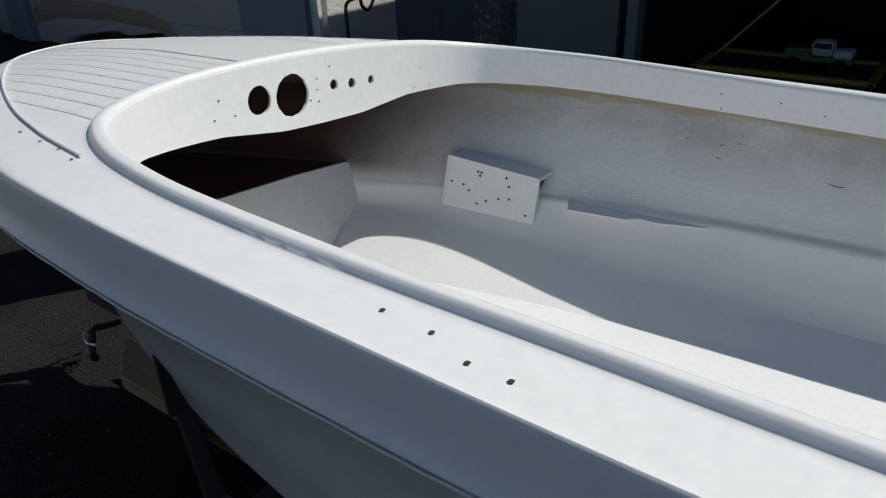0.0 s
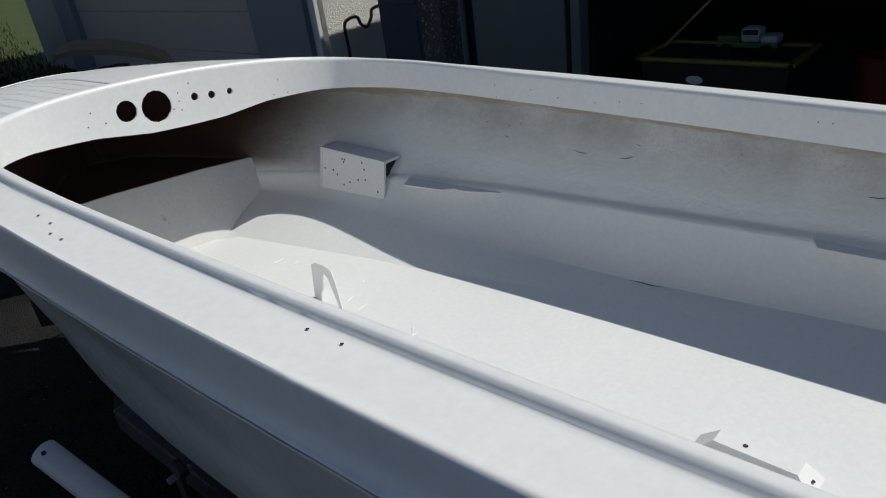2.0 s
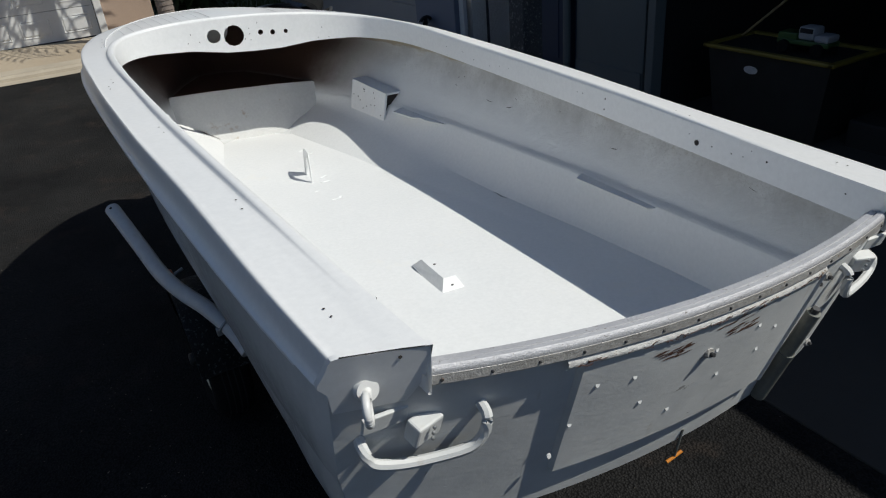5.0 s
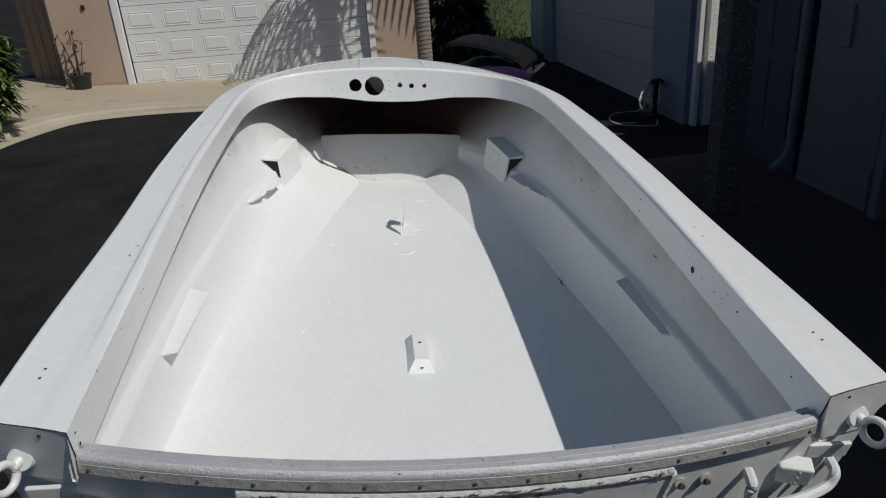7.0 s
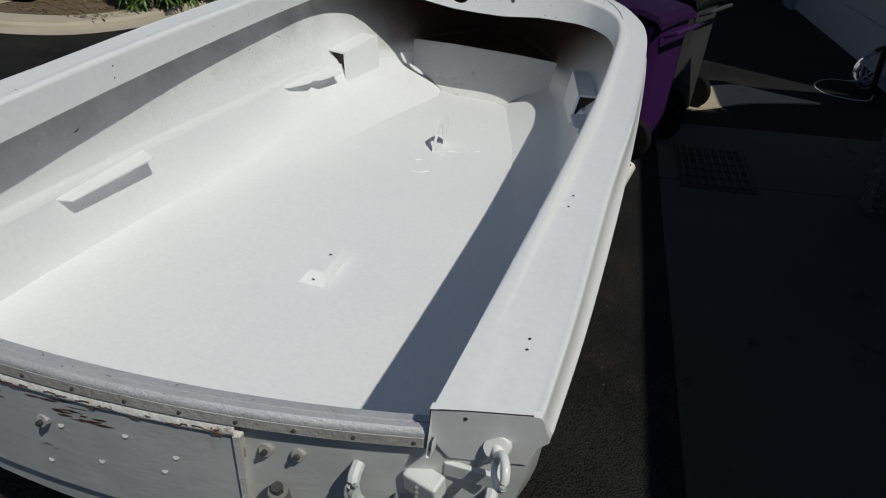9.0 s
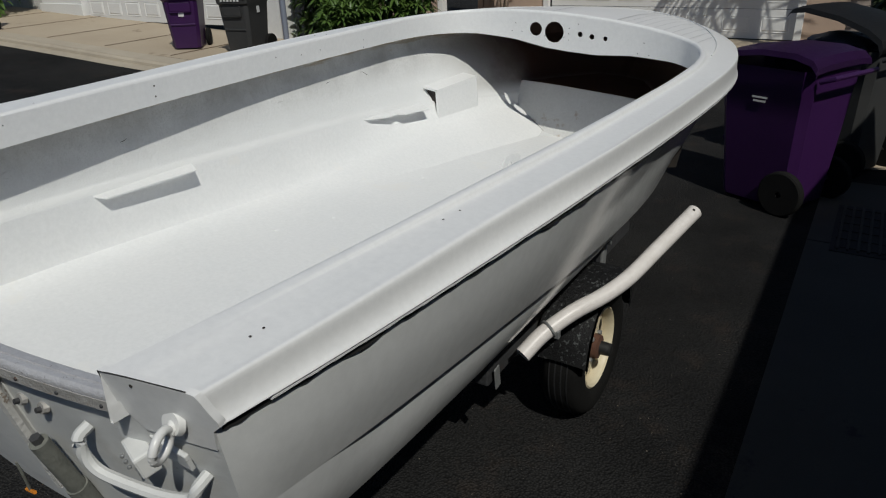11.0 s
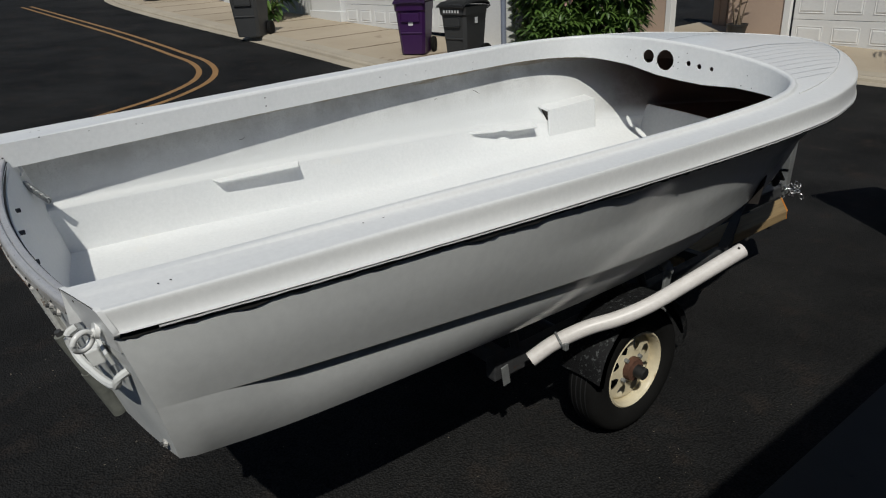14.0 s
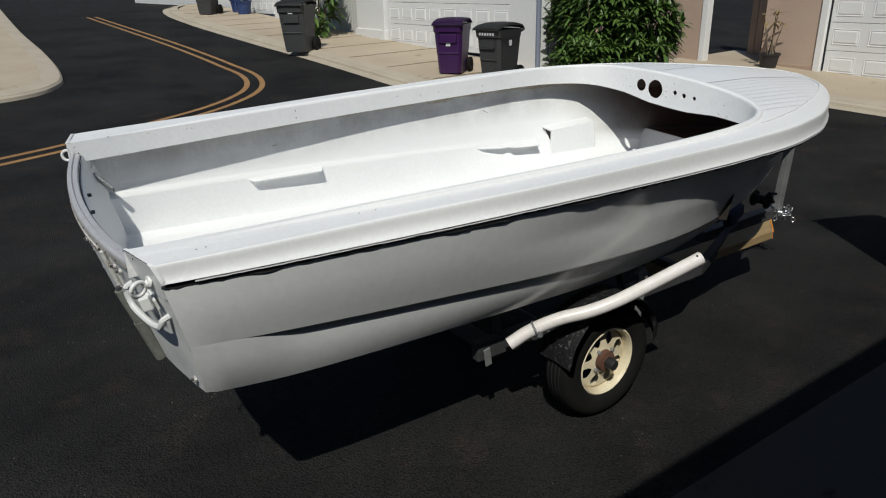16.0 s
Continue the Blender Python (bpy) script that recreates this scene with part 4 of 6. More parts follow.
# scratches and creases in the lining below the band
for k in range(46):
    sx = rng.choice((-1, 1))
    y, z = rng.uniform(0.25, 2.3), rng.uniform(1.13, 1.235)
    long, slope = rng.uniform(0.012, 0.05), rng.uniform(-0.5, 0.5)
    pts = [Vector((sx * (lining_x(y + f * long, z + slope * f * long) - 0.0012), y + f * long, z + slope * f * long + 0.002 * math.sin(5 * f + k))) for f in np.linspace(-0.5, 0.5, 6)]
    part("crease", rod(pts, [0.0003, 0.0009, 0.0012, 0.0011, 0.0008, 0.0003], 5), M["shaded_stained_white" if k % 3 else "hole"], boat)

# coil spring and ring at the port after corner
pts = [Vector((-0.590, 0.082, 1.180)).lerp(Vector((-0.566, 0.140, 1.112)), t) + 0.014 * (math.cos(t * 88) * Vector((0.5, -0.3, 0.4)).normalized() + math.sin(t * 88) * Vector((0.55, 0.3, 0.7)).normalized()) for t in np.linspace(0, 1, 150)]
part("spring", rod(pts, 0.0032, 6), M["galv"], boat, "steel coil spring")
pts = [Vector((-0.600 + 0.019 * math.cos(t), 0.075 + 0.008 * math.cos(t), 1.228 + 0.019 * math.sin(t))) for t in [math.tau * i / 20 for i in range(21)]]
part("ring", rod(pts, 0.004, 8), M["gloss_white"], boat)

# pressed planks and border line of the foredeck
def groove(points, w, name="plank_groove"):
    r1, r2 = [], []
    for i, p in enumerate(points):
        d = points[min(i + 1, len(points) - 1)] - points[max(i - 1, 0)]
        n = Vector((d.y, -d.x, 0)).normalized() * w / 2
        for r, q in ((r1, p + n), (r2, p - n)):
            r.append(Vector((q.x, q.y, deck_z(q.x, q.y) + 0.0008)))
    return loft([r1, r2])


BORDER = spline([(0.70, 2.64, 0), (0.675, 2.83, 0), (0.615, 3.07, 0), (0.49, 3.41, 0), (0.31, 3.77, 0), (0.15, 3.92, 0), (0, 3.96, 0)], 8)
BX, BY = [p.x for p in reversed(BORDER)], [p.y for p in reversed(BORDER)]
full = mirrored(BORDER)
bead = [Vector((p.x, p.y, deck_z(p.x, p.y) + 0.001)) for p in full]
part("deck_border", rod(bead, 0.0028, 8), M["boat_white"], boat, "raised border line round the planked foredeck")
for k in range(-13, 14):
    x = 0.0465 * k + math.copysign(0.036, k)
    if abs(k) < 3 or abs(x) > 0.62:
        continue
    y1 = curve(abs(x), BX, BY) - 0.015
    y0 = rim_y(x) + 0.055 if abs(x) < 0.6 else 2.70
    if y1 - y0 < 0.08:
        continue
    part("plank_groove", groove([Vector((x, y, 0)) for y in np.linspace(y0, y1, 12)], 0.003 if abs(k) > 3 else 0.008), M["groove"], boat, smooth=False)

# small screw holes in deck, band and dashboard
rng = random.Random(8)


def dimple(p, n, r):
    u = n.orthogonal().normalized()
    v = n.cross(u)
    bm = bmesh.new()
    bm.faces.new([bm.verts.new(p + n * 0.0012 + r * (math.cos(t) * u + math.sin(t) * v)) for t in [math.tau * i / 9 for i in range(9)]])
    part("screw_hole", bm, M["hole"], boat, smooth=False)


for x, y in ((-0.655, 0.672), (-0.657, 0.618), (-0.652, 0.172), (-0.650, 0.146), (-0.703, 1.302), (-0.700, 1.245), (-0.746, 2.002), (-0.748, 1.942), (-0.767, 1.890), (-0.766, 1.848), (-0.690, 2.86), (-0.697, 2.775), (-0.700, 2.708), (-0.712, 2.645), (0.653, 0.196), (0.653, 0.170), (0.662, 0.660), (0.666, 0.716)):
    dimple(Vector((x, y, deck_z(x, y) - 0.0015)), Vector((0, 0, 1)), 0.0024 if y < 1.8 else 0.003)
BAND_HOLES = {1: ((2.125, 1.324, 1), (2.12, 1.287, 1), (1.98, 1.321, 1), (1.878, 1.305, 1), (1.748, 1.303, 0), (1.668, 1.313, 0), (1.60, 1.315, 0), (1.144, 1.317, 0), (1.112, 1.317, 0), (0.99, 1.324, 2), (0.99, 1.289, 2), (0.604, 1.308, 0), (0.572, 1.291, 4), (0.515, 1.296, 1), (0.446, 1.296, 1), (0.407, 1.299, 0), (0.384, 1.32, 0), (0.332, 1.307, 2), (0.11, 1.30, 1)),
              -1: ((0.159, 1.335, 1), (0.314, 1.325, 0), (0.03, 1.314, 1), (0.04, 1.288, 2), (0.474, 1.318, 0), (0.496, 1.316, 0), (0.988, 1.326, 2), (0.989, 1.292, 2), (1.559, 1.325, 1), (1.705, 1.315, 1), (1.823, 1.318, 1), (2.12, 1.32, 1), (2.12, 1.288, 1))}
for sx, holes in BAND_HOLES.items():
    for y, z, size in holes:
        x = curve(y, [p.y for p in RIM if p.y < 2.5], [p.x for p in RIM if p.y < 2.5])
        dimple(Vector((sx * x, y, z)), Vector((-sx, 0, 0)), (0.0017, 0.0022, 0.0030, 0.004, 0.0085)[size])
for x, z in ((-0.304, 1.361), (-0.266, 1.323), (-0.32, 1.322), (-0.02, 1.368), (-0.02, 1.342), (-0.016, 1.313), (0.023, 1.392), (0.355, 1.349), (0.332, 1.299), (0.388, 1.299), (-0.141, 1.318), (-0.043, 1.32)):
    dimple(Vector((x, rim_y(x), z)), Vector((0, -1, 0)), 0.0024)

# ---- the trailer ----
def lathe(profile, seg=32, axis="X", at=(0, 0, 0), bm=None, closed=False):
    """A turned body: pairs of (place along the axis, radius)."""
    rings = []
    for a in [math.tau * k / seg for k in range(seg)]:
        c, s = math.cos(a), math.sin(a)
        rings.append([Vector((p, r * c, r * s)) if axis == "X" else Vector((r * c, p, r * s)) if axis == "Y" else Vector((r * c, r * s, p)) for p, r in profile])
    b = loft(rings + [rings[0]])
    bmesh.ops.remove_doubles(b, verts=b.verts, dist=1e-5)
    bmesh.ops.translate(b, vec=at, verts=b.verts)
    return join(bm, b)


trailer = thing("boat_trailer", "rusty galvanised boat trailer with black fenders and white guide pipes", "trailer")
HX, HY, HZ = 0.075, 1.890, 0.295


def wheel(sx):
    x0 = HX + sx * 0.59
    tyre = lathe([(-0.055, 0.160), (-0.070, 0.178), (-0.079, 0.208), (-0.078, 0.238), (-0.068, 0.261), (-0.050, 0.273), (-0.02, 0.279), (0.02, 0.279), (0.050, 0.273), (0.068, 0.261), (0.078, 0.238), (0.079, 0.208), (0.070, 0.178), (0.055, 0.160)], 48, at=(x0, HY, HZ))
    t = part("wheel", tyre, M["tyre"], trailer, "worn black tyre on a cream spoked rim")
    for g in (-0.035, -0.012, 0.012, 0.035):
        part("tread_groove", lathe([(g - 0.003, 0.2796), (g + 0.003, 0.2796)], 48, at=(x0, HY, HZ)), M["dark"], t)
    rim = lathe([(-0.06, 0.156), (sx * 0.03, 0.150), (sx * 0.048, 0.151), (sx * 0.060, 0.156), (sx * 0.066, 0.162), (sx * 0.062, 0.168)], 40, at=(x0, HY, HZ))
    rim = lathe([(sx * 0.012, 0.152), (sx * 0.022, 0.144), (sx * 0.024, 0.135)], 40, at=(x0, HY, HZ), bm=rim)
    rim = lathe([(sx * 0.030, 0.075), (sx * 0.036, 0.055), (sx * 0.036, 0.0)], 32, at=(x0, HY, HZ), bm=rim)
    n = 8
    for k in range(n):
        a0 = math.tau * k / n
        ring = []
        for r, w in ((0.137, 0.30), (0.115, 0.17), (0.092, 0.20), (0.074, 0.39)):
            ring.append([Vector((x0 + sx * (0.024 + 0.008 * (0.137 - r) / 0.063), HY + r * math.cos(a0 + d), HZ + r * math.sin(a0 + d))) for d in (-w, -w / 2, 0, w / 2, w)])
        rim = loft(ring, rim)
    part("rim", rim, M["cream"], t, "cream-painted spoked rim with rust stains", angle=40)
    hub = lathe([(sx * 0.030, 0.052), (sx * 0.062, 0.048), (sx * 0.066, 0.030), (sx * 0.068, 0.027)], 24, at=(x0, HY, HZ))
    part("hub", hub, M["rust"], t)
    cap = lathe([(sx * 0.060, 0.028), (sx * 0.105, 0.026), (sx * 0.110, 0.020), (sx * 0.110, 0.0)], 24, at=(x0, HY, HZ))
    part("hub_cap", cap, M["black_plastic"], t)
    for k in range(4):
        a = math.tau * (k + 0.4) / 4
        part("wheel_nut", rod([(x0 + sx * 0.034, HY + 0.062 * math.cos(a), HZ + 0.062 * math.sin(a)), (x0 + sx * 0.050, HY + 0.062 * math.cos(a), HZ + 0.062 * math.sin(a))], 0.009, 6), M["galv"], t)


def fender(sx):
    line = spline([(0, -0.285, 0.075), (0, -0.25, 0.185), (0, -0.15, 0.285), (0, 0.0, 0.318), (0, 0.14, 0.295), (0, 0.24, 0.215), (0, 0.30, 0.12), (0, 0.31, 0.05)], 4)
    x1, x2 = HX + sx * 0.50, HX + sx * 0.695
    rows = []
    for i, p in enumerate(line):
        f = i / (len(line) - 1)
        w2 = x2 if f < 0.62 else x2 - sx * 0.02 * (f - 0.62) / 0.38
        w1 = x1 if f < 0.6 else x1 + sx * 0.15 * (f - 0.6) / 0.4
        y, z = HY + p.y, HZ + p.z
        iny, inz = -p.y * 0.10, -0.028
        rows.append([Vector((w1, y, z)), Vector((0.5 * (w1 + w2), y, z + 0.004)), Vector((w2 - sx * 0.008, y, z)), Vector((w2, y + iny * 0.1, z - 0.006)), Vector((w2, y + iny, z + inz))])
    bm = loft(rows)
    bmesh.ops.solidify(bm, geom=bm.faces[:], thickness=0.005)
    part("fender", bm, M["fender"], trailer, "black fender with flaking grey paint")


def guide_pipe(sx):
    pts = [(0.546, 1.402, 0.542), (0.58, 1.48, 0.600), (0.64, 1.58, 0.658), (0.70, 1.682, 0.692), (0.75, 1.789, 0.735), (0.79, 1.94, 0.792), (0.852, 2.165, 0.885)]
    if sx < 0:
        pts = [(x - 0.019 * k / 6, y - 0.05 + 0.027 * k / 6, z - 0.02 - 0.036 * k / 6) for k, (x, y, z) in enumerate(pts)]
    pts = [BOAT @ Vector((sx * x, y, z)) for x, y, z in pts]
    line = spline(pts, 5)
    bm = rod(line, 0.0285, 18, cap=False)
    bm = rod(line, 0.0245, 18, bm, cap=False)
    p = part("guide_pipe", bm, M["pvc"], trailer, "bent white plastic guide pipe")
    end = line[-1] - (line[-1] - line[-2]).normalized() * 0.02
    d = (line[-1] - line[-2]).normalized()
    side = Vector((sx * 0.35, -0.2, 0.9)).normalized()
    n = (side - d * side.dot(d)).normalized()
    b = bmesh.new()
    bmesh.ops.create_cone(b, cap_ends=True, segments=12, radius1=0.005, radius2=0.005, depth=0.002, matrix=Matrix.Translation(end + n * 0.0292) @ n.to_track_quat("Z", "Y").to_matrix().to_4x4())
    part("pin_hole", b, M["hole"], p)
    k = 6
    dd = (line[k + 1] - line[k]).normalized()
    pts = []
    u = dd.orthogonal().normalized()
    v = dd.cross(u)
    for a in [math.tau * i / 24 for i in range(25)]:
        pts.append(line[k] + 0.0305 * (math.cos(a) * u + math.sin(a) * v))
    part("clamp", rod(pts, 0.005, 6), M["galv"], p, "steel hose clamp")
    foot = line[k]
    base = Vector((HX + sx * 0.44, foot.y + 0.03, 0.40))
    part("clamp_screw", box((0.02, 0.018, 0.03), foot + Vector((sx * 0.03, 0, -0.012)), 0.003), M["galv"], p, smooth=False)
    # port arm takes the darker steel in place of the shade there
    part("pipe_bracket", rod([base, base.lerp(foot, 0.55), foot + Vector((0, 0, -0.02))], 0.012, 8), M["galv" if sx > 0 else "galv_dark"], trailer, "galvanised arm of the guide pipe")


for sx in (1, -1):
    wheel(sx)
    fender(sx)
    guide_pipe(sx)
    x = HX + sx * 0.45
    part("side_rail", box((0.05, 1.52, 0.085), (x, 2.04, 0.465), 0.006), M["galv_dark"], trailer, "galvanised side rail", smooth=False)
    a, b = Vector((x, 2.80, 0.45)), Vector((HX + sx * 0.03, 3.75, 0.37))
    d = b - a
    bm = box((0.05, d.length, 0.06), (0, 0, 0), 0.006)
    bmesh.ops.transform(bm, matrix=Matrix.Translation((a + b) / 2) @ d.to_track_quat("Y", "Z").to_matrix().to_4x4(), verts=bm.verts)
    # near-black colour replaces the deep shade below the bow
    part("drawbar", bm, M["dark"], trailer, "drawbar blackened to stand for the shade under the bow", smooth=False)
    part("end_plate", box((0.006, 0.035, 0.085), (x + sx * 0.04, 1.32, 0.445), 0.003, (8, 0, 0)), M["galv"], trailer, smooth=False)
    # upright roller arm ahead of the fender
    bm = box((0.014, 0.045, 0.26), (HX + sx * 0.53, 2.235, 0.485), 0.004, (-6, 0, 0))
    bm = box((0.03, 0.05, 0.03), (HX + sx * 0.53, 2.22, 0.620), 0.006, (20, 0, 0), bm)
    # port copy is darkened to stand for the shade on that side
    arm = part("roller_arm", bm, M["galv" if sx > 0 else "galv_dark"], trailer, "galvanised upright arm with a bolt", smooth=False)
    part("arm_bolt", rod([(HX + sx * 0.50, 2.225, 0.60), (HX + sx * 0.565, 2.225, 0.60)], 0.010, 6), M["galv"], arm)
    # padded bunk under the hull
    p = [BOAT @ Vector((sx * 0.36, y, z)) for y, z in ((0.55, 0.735), (1.1, 0.700), (1.7, 0.672), (2.3, 0.672))]
    bm = bmesh.new()
    for q, r in zip(p, p[1:]):
        d = r - q
        c = box((0.09, d.length, 0.04), (0, 0, 0), 0.006)
        bmesh.ops.transform(c, matrix=Matrix.Translation((q + r) / 2) @ d.to_track_quat("Y", "Z").to_matrix().to_4x4(), verts=c.verts)
        bm = join(bm, c)
    part("bunk", bm, M["carpet"], trailer, "carpeted bunk board", smooth=False)
    for y, z in ((1.42, 0.56), (2.2, 0.54)):
        part("bunk_post", rod([(x, y, 0.46), (x - sx * 0.06, y, z + 0.1)], 0.02, 8), M["galv_dark"], trailer)

for y in (1.40, 2.75):
    part("cross_beam", box((0.9, 0.05, 0.07), (HX, y, 0.43), 0.006), M["galv_dark"], trailer, smooth=False)
part("axle", rod([(HX - 0.54, HY, HZ), (HX + 0.54, HY, HZ)], 0.024, 12), M["galv_dark"], trailer)
part("tongue", box((0.075, 0.85, 0.075), (HX + 0.02, 3.83, 0.375), 0.008), M["galv_dark"], trailer, smooth=False)
post = part("winch_post", box((0.050, 0.055, 0.50), (0.140, 4.20, 0.60), 0.005, (2, 4, 0)), M["galv"], trailer, "galvanised winch post", smooth=False)
part("bow_stop", box((0.08, 0.07, 0.06), (0.150, 4.15, 0.86), 0.015, (5, 0, 0)), M["black_plastic"], post)
drum = lathe([(-0.05, 0.0), (-0.05, 0.055), (-0.044, 0.055), (-0.044, 0.03), (0.044, 0.03), (0.044, 0.055), (0.05, 0.055), (0.05, 0.0)], 20, at=(HX + 0.06, 3.98, 0.52))
part("winch", drum, M["dark"], trailer, "dark hand winch")
part("winch_crank", rod([(HX + 0.115, 3.98, 0.52), (HX + 0.15, 3.98, 0.52), (HX + 0.155, 3.90, 0.60), (HX + 0.21, 3.89, 0.61)], 0.009, 8), M["dark"], trailer)
part("winch_strap", box((0.07, 0.22, 0.10), (HX + 0.05, 3.70, 0.47), 0.03, (10, 0, 12)), M["strap"], trailer, "dark blue bundled strap")
# wooden beams, sawn off at a slant, one with an orange edge
def wooden_beam(sx, tip, back):
    low, high = 0.37, 0.425
    line = [(tip[0], tip[1]), (tip[0] + 0.135 * sx, tip[1] - 0.19), (tip[0] + 0.125 * sx, back), (tip[0] - 0.01 * sx, back)]
    b = loft([[Vector((x, y, z)) for x, y in line] for z in (low, high)], None, True)
    b.verts.ensure_lookup_table()
    b.faces.new([b.verts[k] for k in (0, 1, 2, 3)])
    b.faces.new([b.verts[k] for k in (7, 6, 5, 4)])
    bmesh.ops.bevel(b, geom=b.edges[:], offset=0.006, segments=2, profile=0.5, affect="EDGES")
    return part("wooden_beam", b, M["wood"], trailer, "weathered brown wooden beam sawn off at a slant", smooth=False)


beam = wooden_beam(1, (0.258, 3.915), 2.70)
a, b = Vector((0.262, 3.913, 0)), Vector((0.388, 3.733, 0))
edge = [Vector((a.x, a.y, 0.373)), Vector((a.x, a.y, 0.422)), Vector((b.x, b.y, 0.422)), Vector((b.x, b.y, 0.373)), Vector((a.x, a.y, 0.373))]
part("painted_edge", rod(edge, 0.0055, 6), M["orange"], beam, "orange paint round the sawn end")
wooden_beam(-1, (-0.06, 3.75), 2.70)
strap = part("tie_strap", rod(spline([(-0.02, 3.86, 0.42), (-0.10, 3.80, 0.47), (-0.15, 3.76, 0.50), (-0.19, 3.72, 0.44), (-0.16, 3.78, 0.38)], 5), 0.012, 8), M["red"], trailer, "faded red tie strap")
part("strap_hook", rod(spline([(-0.15, 3.76, 0.50), (-0.185, 3.74, 0.515), (-0.20, 3.71, 0.50), (-0.185, 3.69, 0.485)], 4), 0.005, 6), M["chrome"], strap, "chrome hook")
# loose safety chain hung at the post
rng = random.Random(2)
c0 = Vector((0.135, 4.20, 0.385))
for k in range(26):
    c = c0 + Vector((rng.uniform(-0.07, 0.10), rng.uniform(-0.05, 0.06), rng.uniform(-0.05, 0.05)))
    rot = Euler((rng.uniform(0, 6), rng.uniform(0, 6), rng.uniform(0, 6))).to_matrix()
    part("chain_link", rod([c + rot @ Vector((0.019 * math.cos(t), 0.011 * math.sin(t), 0)) for t in [math.tau * i / 12 for i in range(13)]], 0.0038, 6), M["chrome"], trailer)
part("side_marker", box((0.03, 0.05, 0.06), (-0.577, 2.211, 0.53), 0.012), M["lens"], trailer, "orange side marker lens")
part("marker_stem", rod([(-0.517, 2.221, 0.545), (-0.567, 2.211, 0.53)], 0.008, 6), M["galv"], trailer)

# ---- kerbs, pavements, road marks ----
def strip(name, near, far, lift_near, lift_far, material, label, category, n=60, skirt=0.0, round_=0.0):
    """A sheet between two lines on the ground, with a face down to the road along the near one."""
    a = spline([(x, y, 0) for x, y in near], 10)
    b = spline([(x, y, 0) for x, y in far], 10)
    pick = lambda l, t: l[min(len(l) - 1, int(t * (len(l) - 1) + 0.5))]
    rows = []
    for k in range(n + 1):
        p, q = pick(a, k / n), pick(b, k / n)
        row = []
        if skirt:
            out = (p - q).normalized()
            g = ground_z(p.x, p.y)
            row += [p + out * 0.05 + Vector((0, 0, g - 0.02)), p + out * 0.035 + Vector((0, 0, g + lift_near * 0.6)), p + Vector((0, 0, g + lift_near * 0.95))]
        for f in (0.0, 0.02, 0.25, 0.5, 0.75, 1.0):
            r = p.lerp(q, f)
            row.append(Vector((r.x, r.y, ground_z(r.x, r.y) + lift_near + (lift_far - lift_near) * f)))
        rows.append(row)
    bm = loft(rows)
    return tagged(part(name, bm, M[material]), label, category, kind="structure")


NORTH = [(-27.5, 9.5), (-26.5, 7.3), (-24, 6.35), (-19.5, 5.98), (-14.6, 5.92), (-11.3, 5.95), (-9.0, 5.92), (-7.6, 5.88), (-6.2, 5.92), (-5.3, 6.15), (-4.88, 6.8), (-4.72, 7.7), (-4.55, 8.7), (-4.15, 9.6), (-3.3, 10.02), (-2.0, 10.15), (0.4, 10.35), (1.6, 10.45)]
GUT = [(-27.6, 9.4), (-26.7, 7.1), (-24.1, 6.1), (-19.5, 5.72), (-14.6, 5.66), (-11.3, 5.69), (-9.0, 5.66), (-7.6, 5.62), (-6.1, 5.66), (-5.1, 5.95), (-4.62, 6.7), (-4.46, 7.7), (-4.29, 8.6), (-3.95, 9.4), (-3.2, 9.76), (-2.0, 9.89), (0.4, 10.09), (1.6, 10.19)]
BACK = [(-27.4, 9.6), (-26.3, 7.5), (-23.9, 6.6), (-19.5, 6.22), (-14.6, 6.16), (-11.3, 6.19), (-9.0, 6.16), (-7.6, 6.12), (-6.4, 6.18), (-5.5, 6.4), (-5.1, 6.9), (-4.95, 7.7), (-4.78, 8.8), (-4.35, 9.8), (-3.4, 10.26), (-2.0, 10.40), (0.4, 10.60), (1.6, 10.70)]
strip("gutter", GUT, NORTH, 0.006, 0.012, "kerb", "pale concrete gutter along the kerb", "gutter", 120)
strip("kerb_north", NORTH, BACK, 0.085, 0.10, "kerb", "low rounded pale concrete kerb", "kerb", 120, skirt=0.1)
strip("pavement_north", [(-26.3, 7.5), (-23.9, 6.6), (-19.5, 6.22), (-14.6, 6.16), (-11.3, 6.19), (-9.0, 6.16), (-7.6, 6.12), (-6.4, 6.18)], [(-26.5, 8.3), (-23.9, 8.3), (-19.5, 8.3), (-14.6, 8.3), (-11.3, 8.3), (-9.0, 8.3), (-7.6, 8.3), (-6.4, 8.3)], 0.10, 0.13, "concrete", "tan concrete pavement and driveway aprons", "pavement", 80)
strip("planting_bed", [(-6.4, 6.18), (-5.5, 6.4), (-5.1, 6.9), (-4.95, 7.7), (-4.78, 8.8), (-4.6, 9.3)], [(-6.4, 8.3), (-6.4, 8.6), (-6.4, 9.0), (-6.4, 9.6), (-6.4, 10.0), (-6.4, 11.0)], 0.10, 0.10, "soil", "dry brown soil of the planting bed", "soil", 40)
strip("driveway_tan", [(-4.6, 9.3), (-4.35, 9.8), (-3.4, 10.26), (-2.0, 10.40), (0.4, 10.60), (1.6, 10.70)], [(-6.4, 11.0), (-6.3, 12.4), (-4.0, 12.4), (-2.0, 12.4), (0.4, 12.4), (1.6, 12.4)], 0.10, 0.10, "concrete", "tan concrete driveway with cracks", "driveway", 50)
strip("gate_slab", [(-6.4, 12.3), (-5.0, 12.3)], [(-6.4, 13.4), (-5.0, 13.4)], 0.10, 0.12, "concrete", "tan concrete slab before the gate", "pavement", 4)
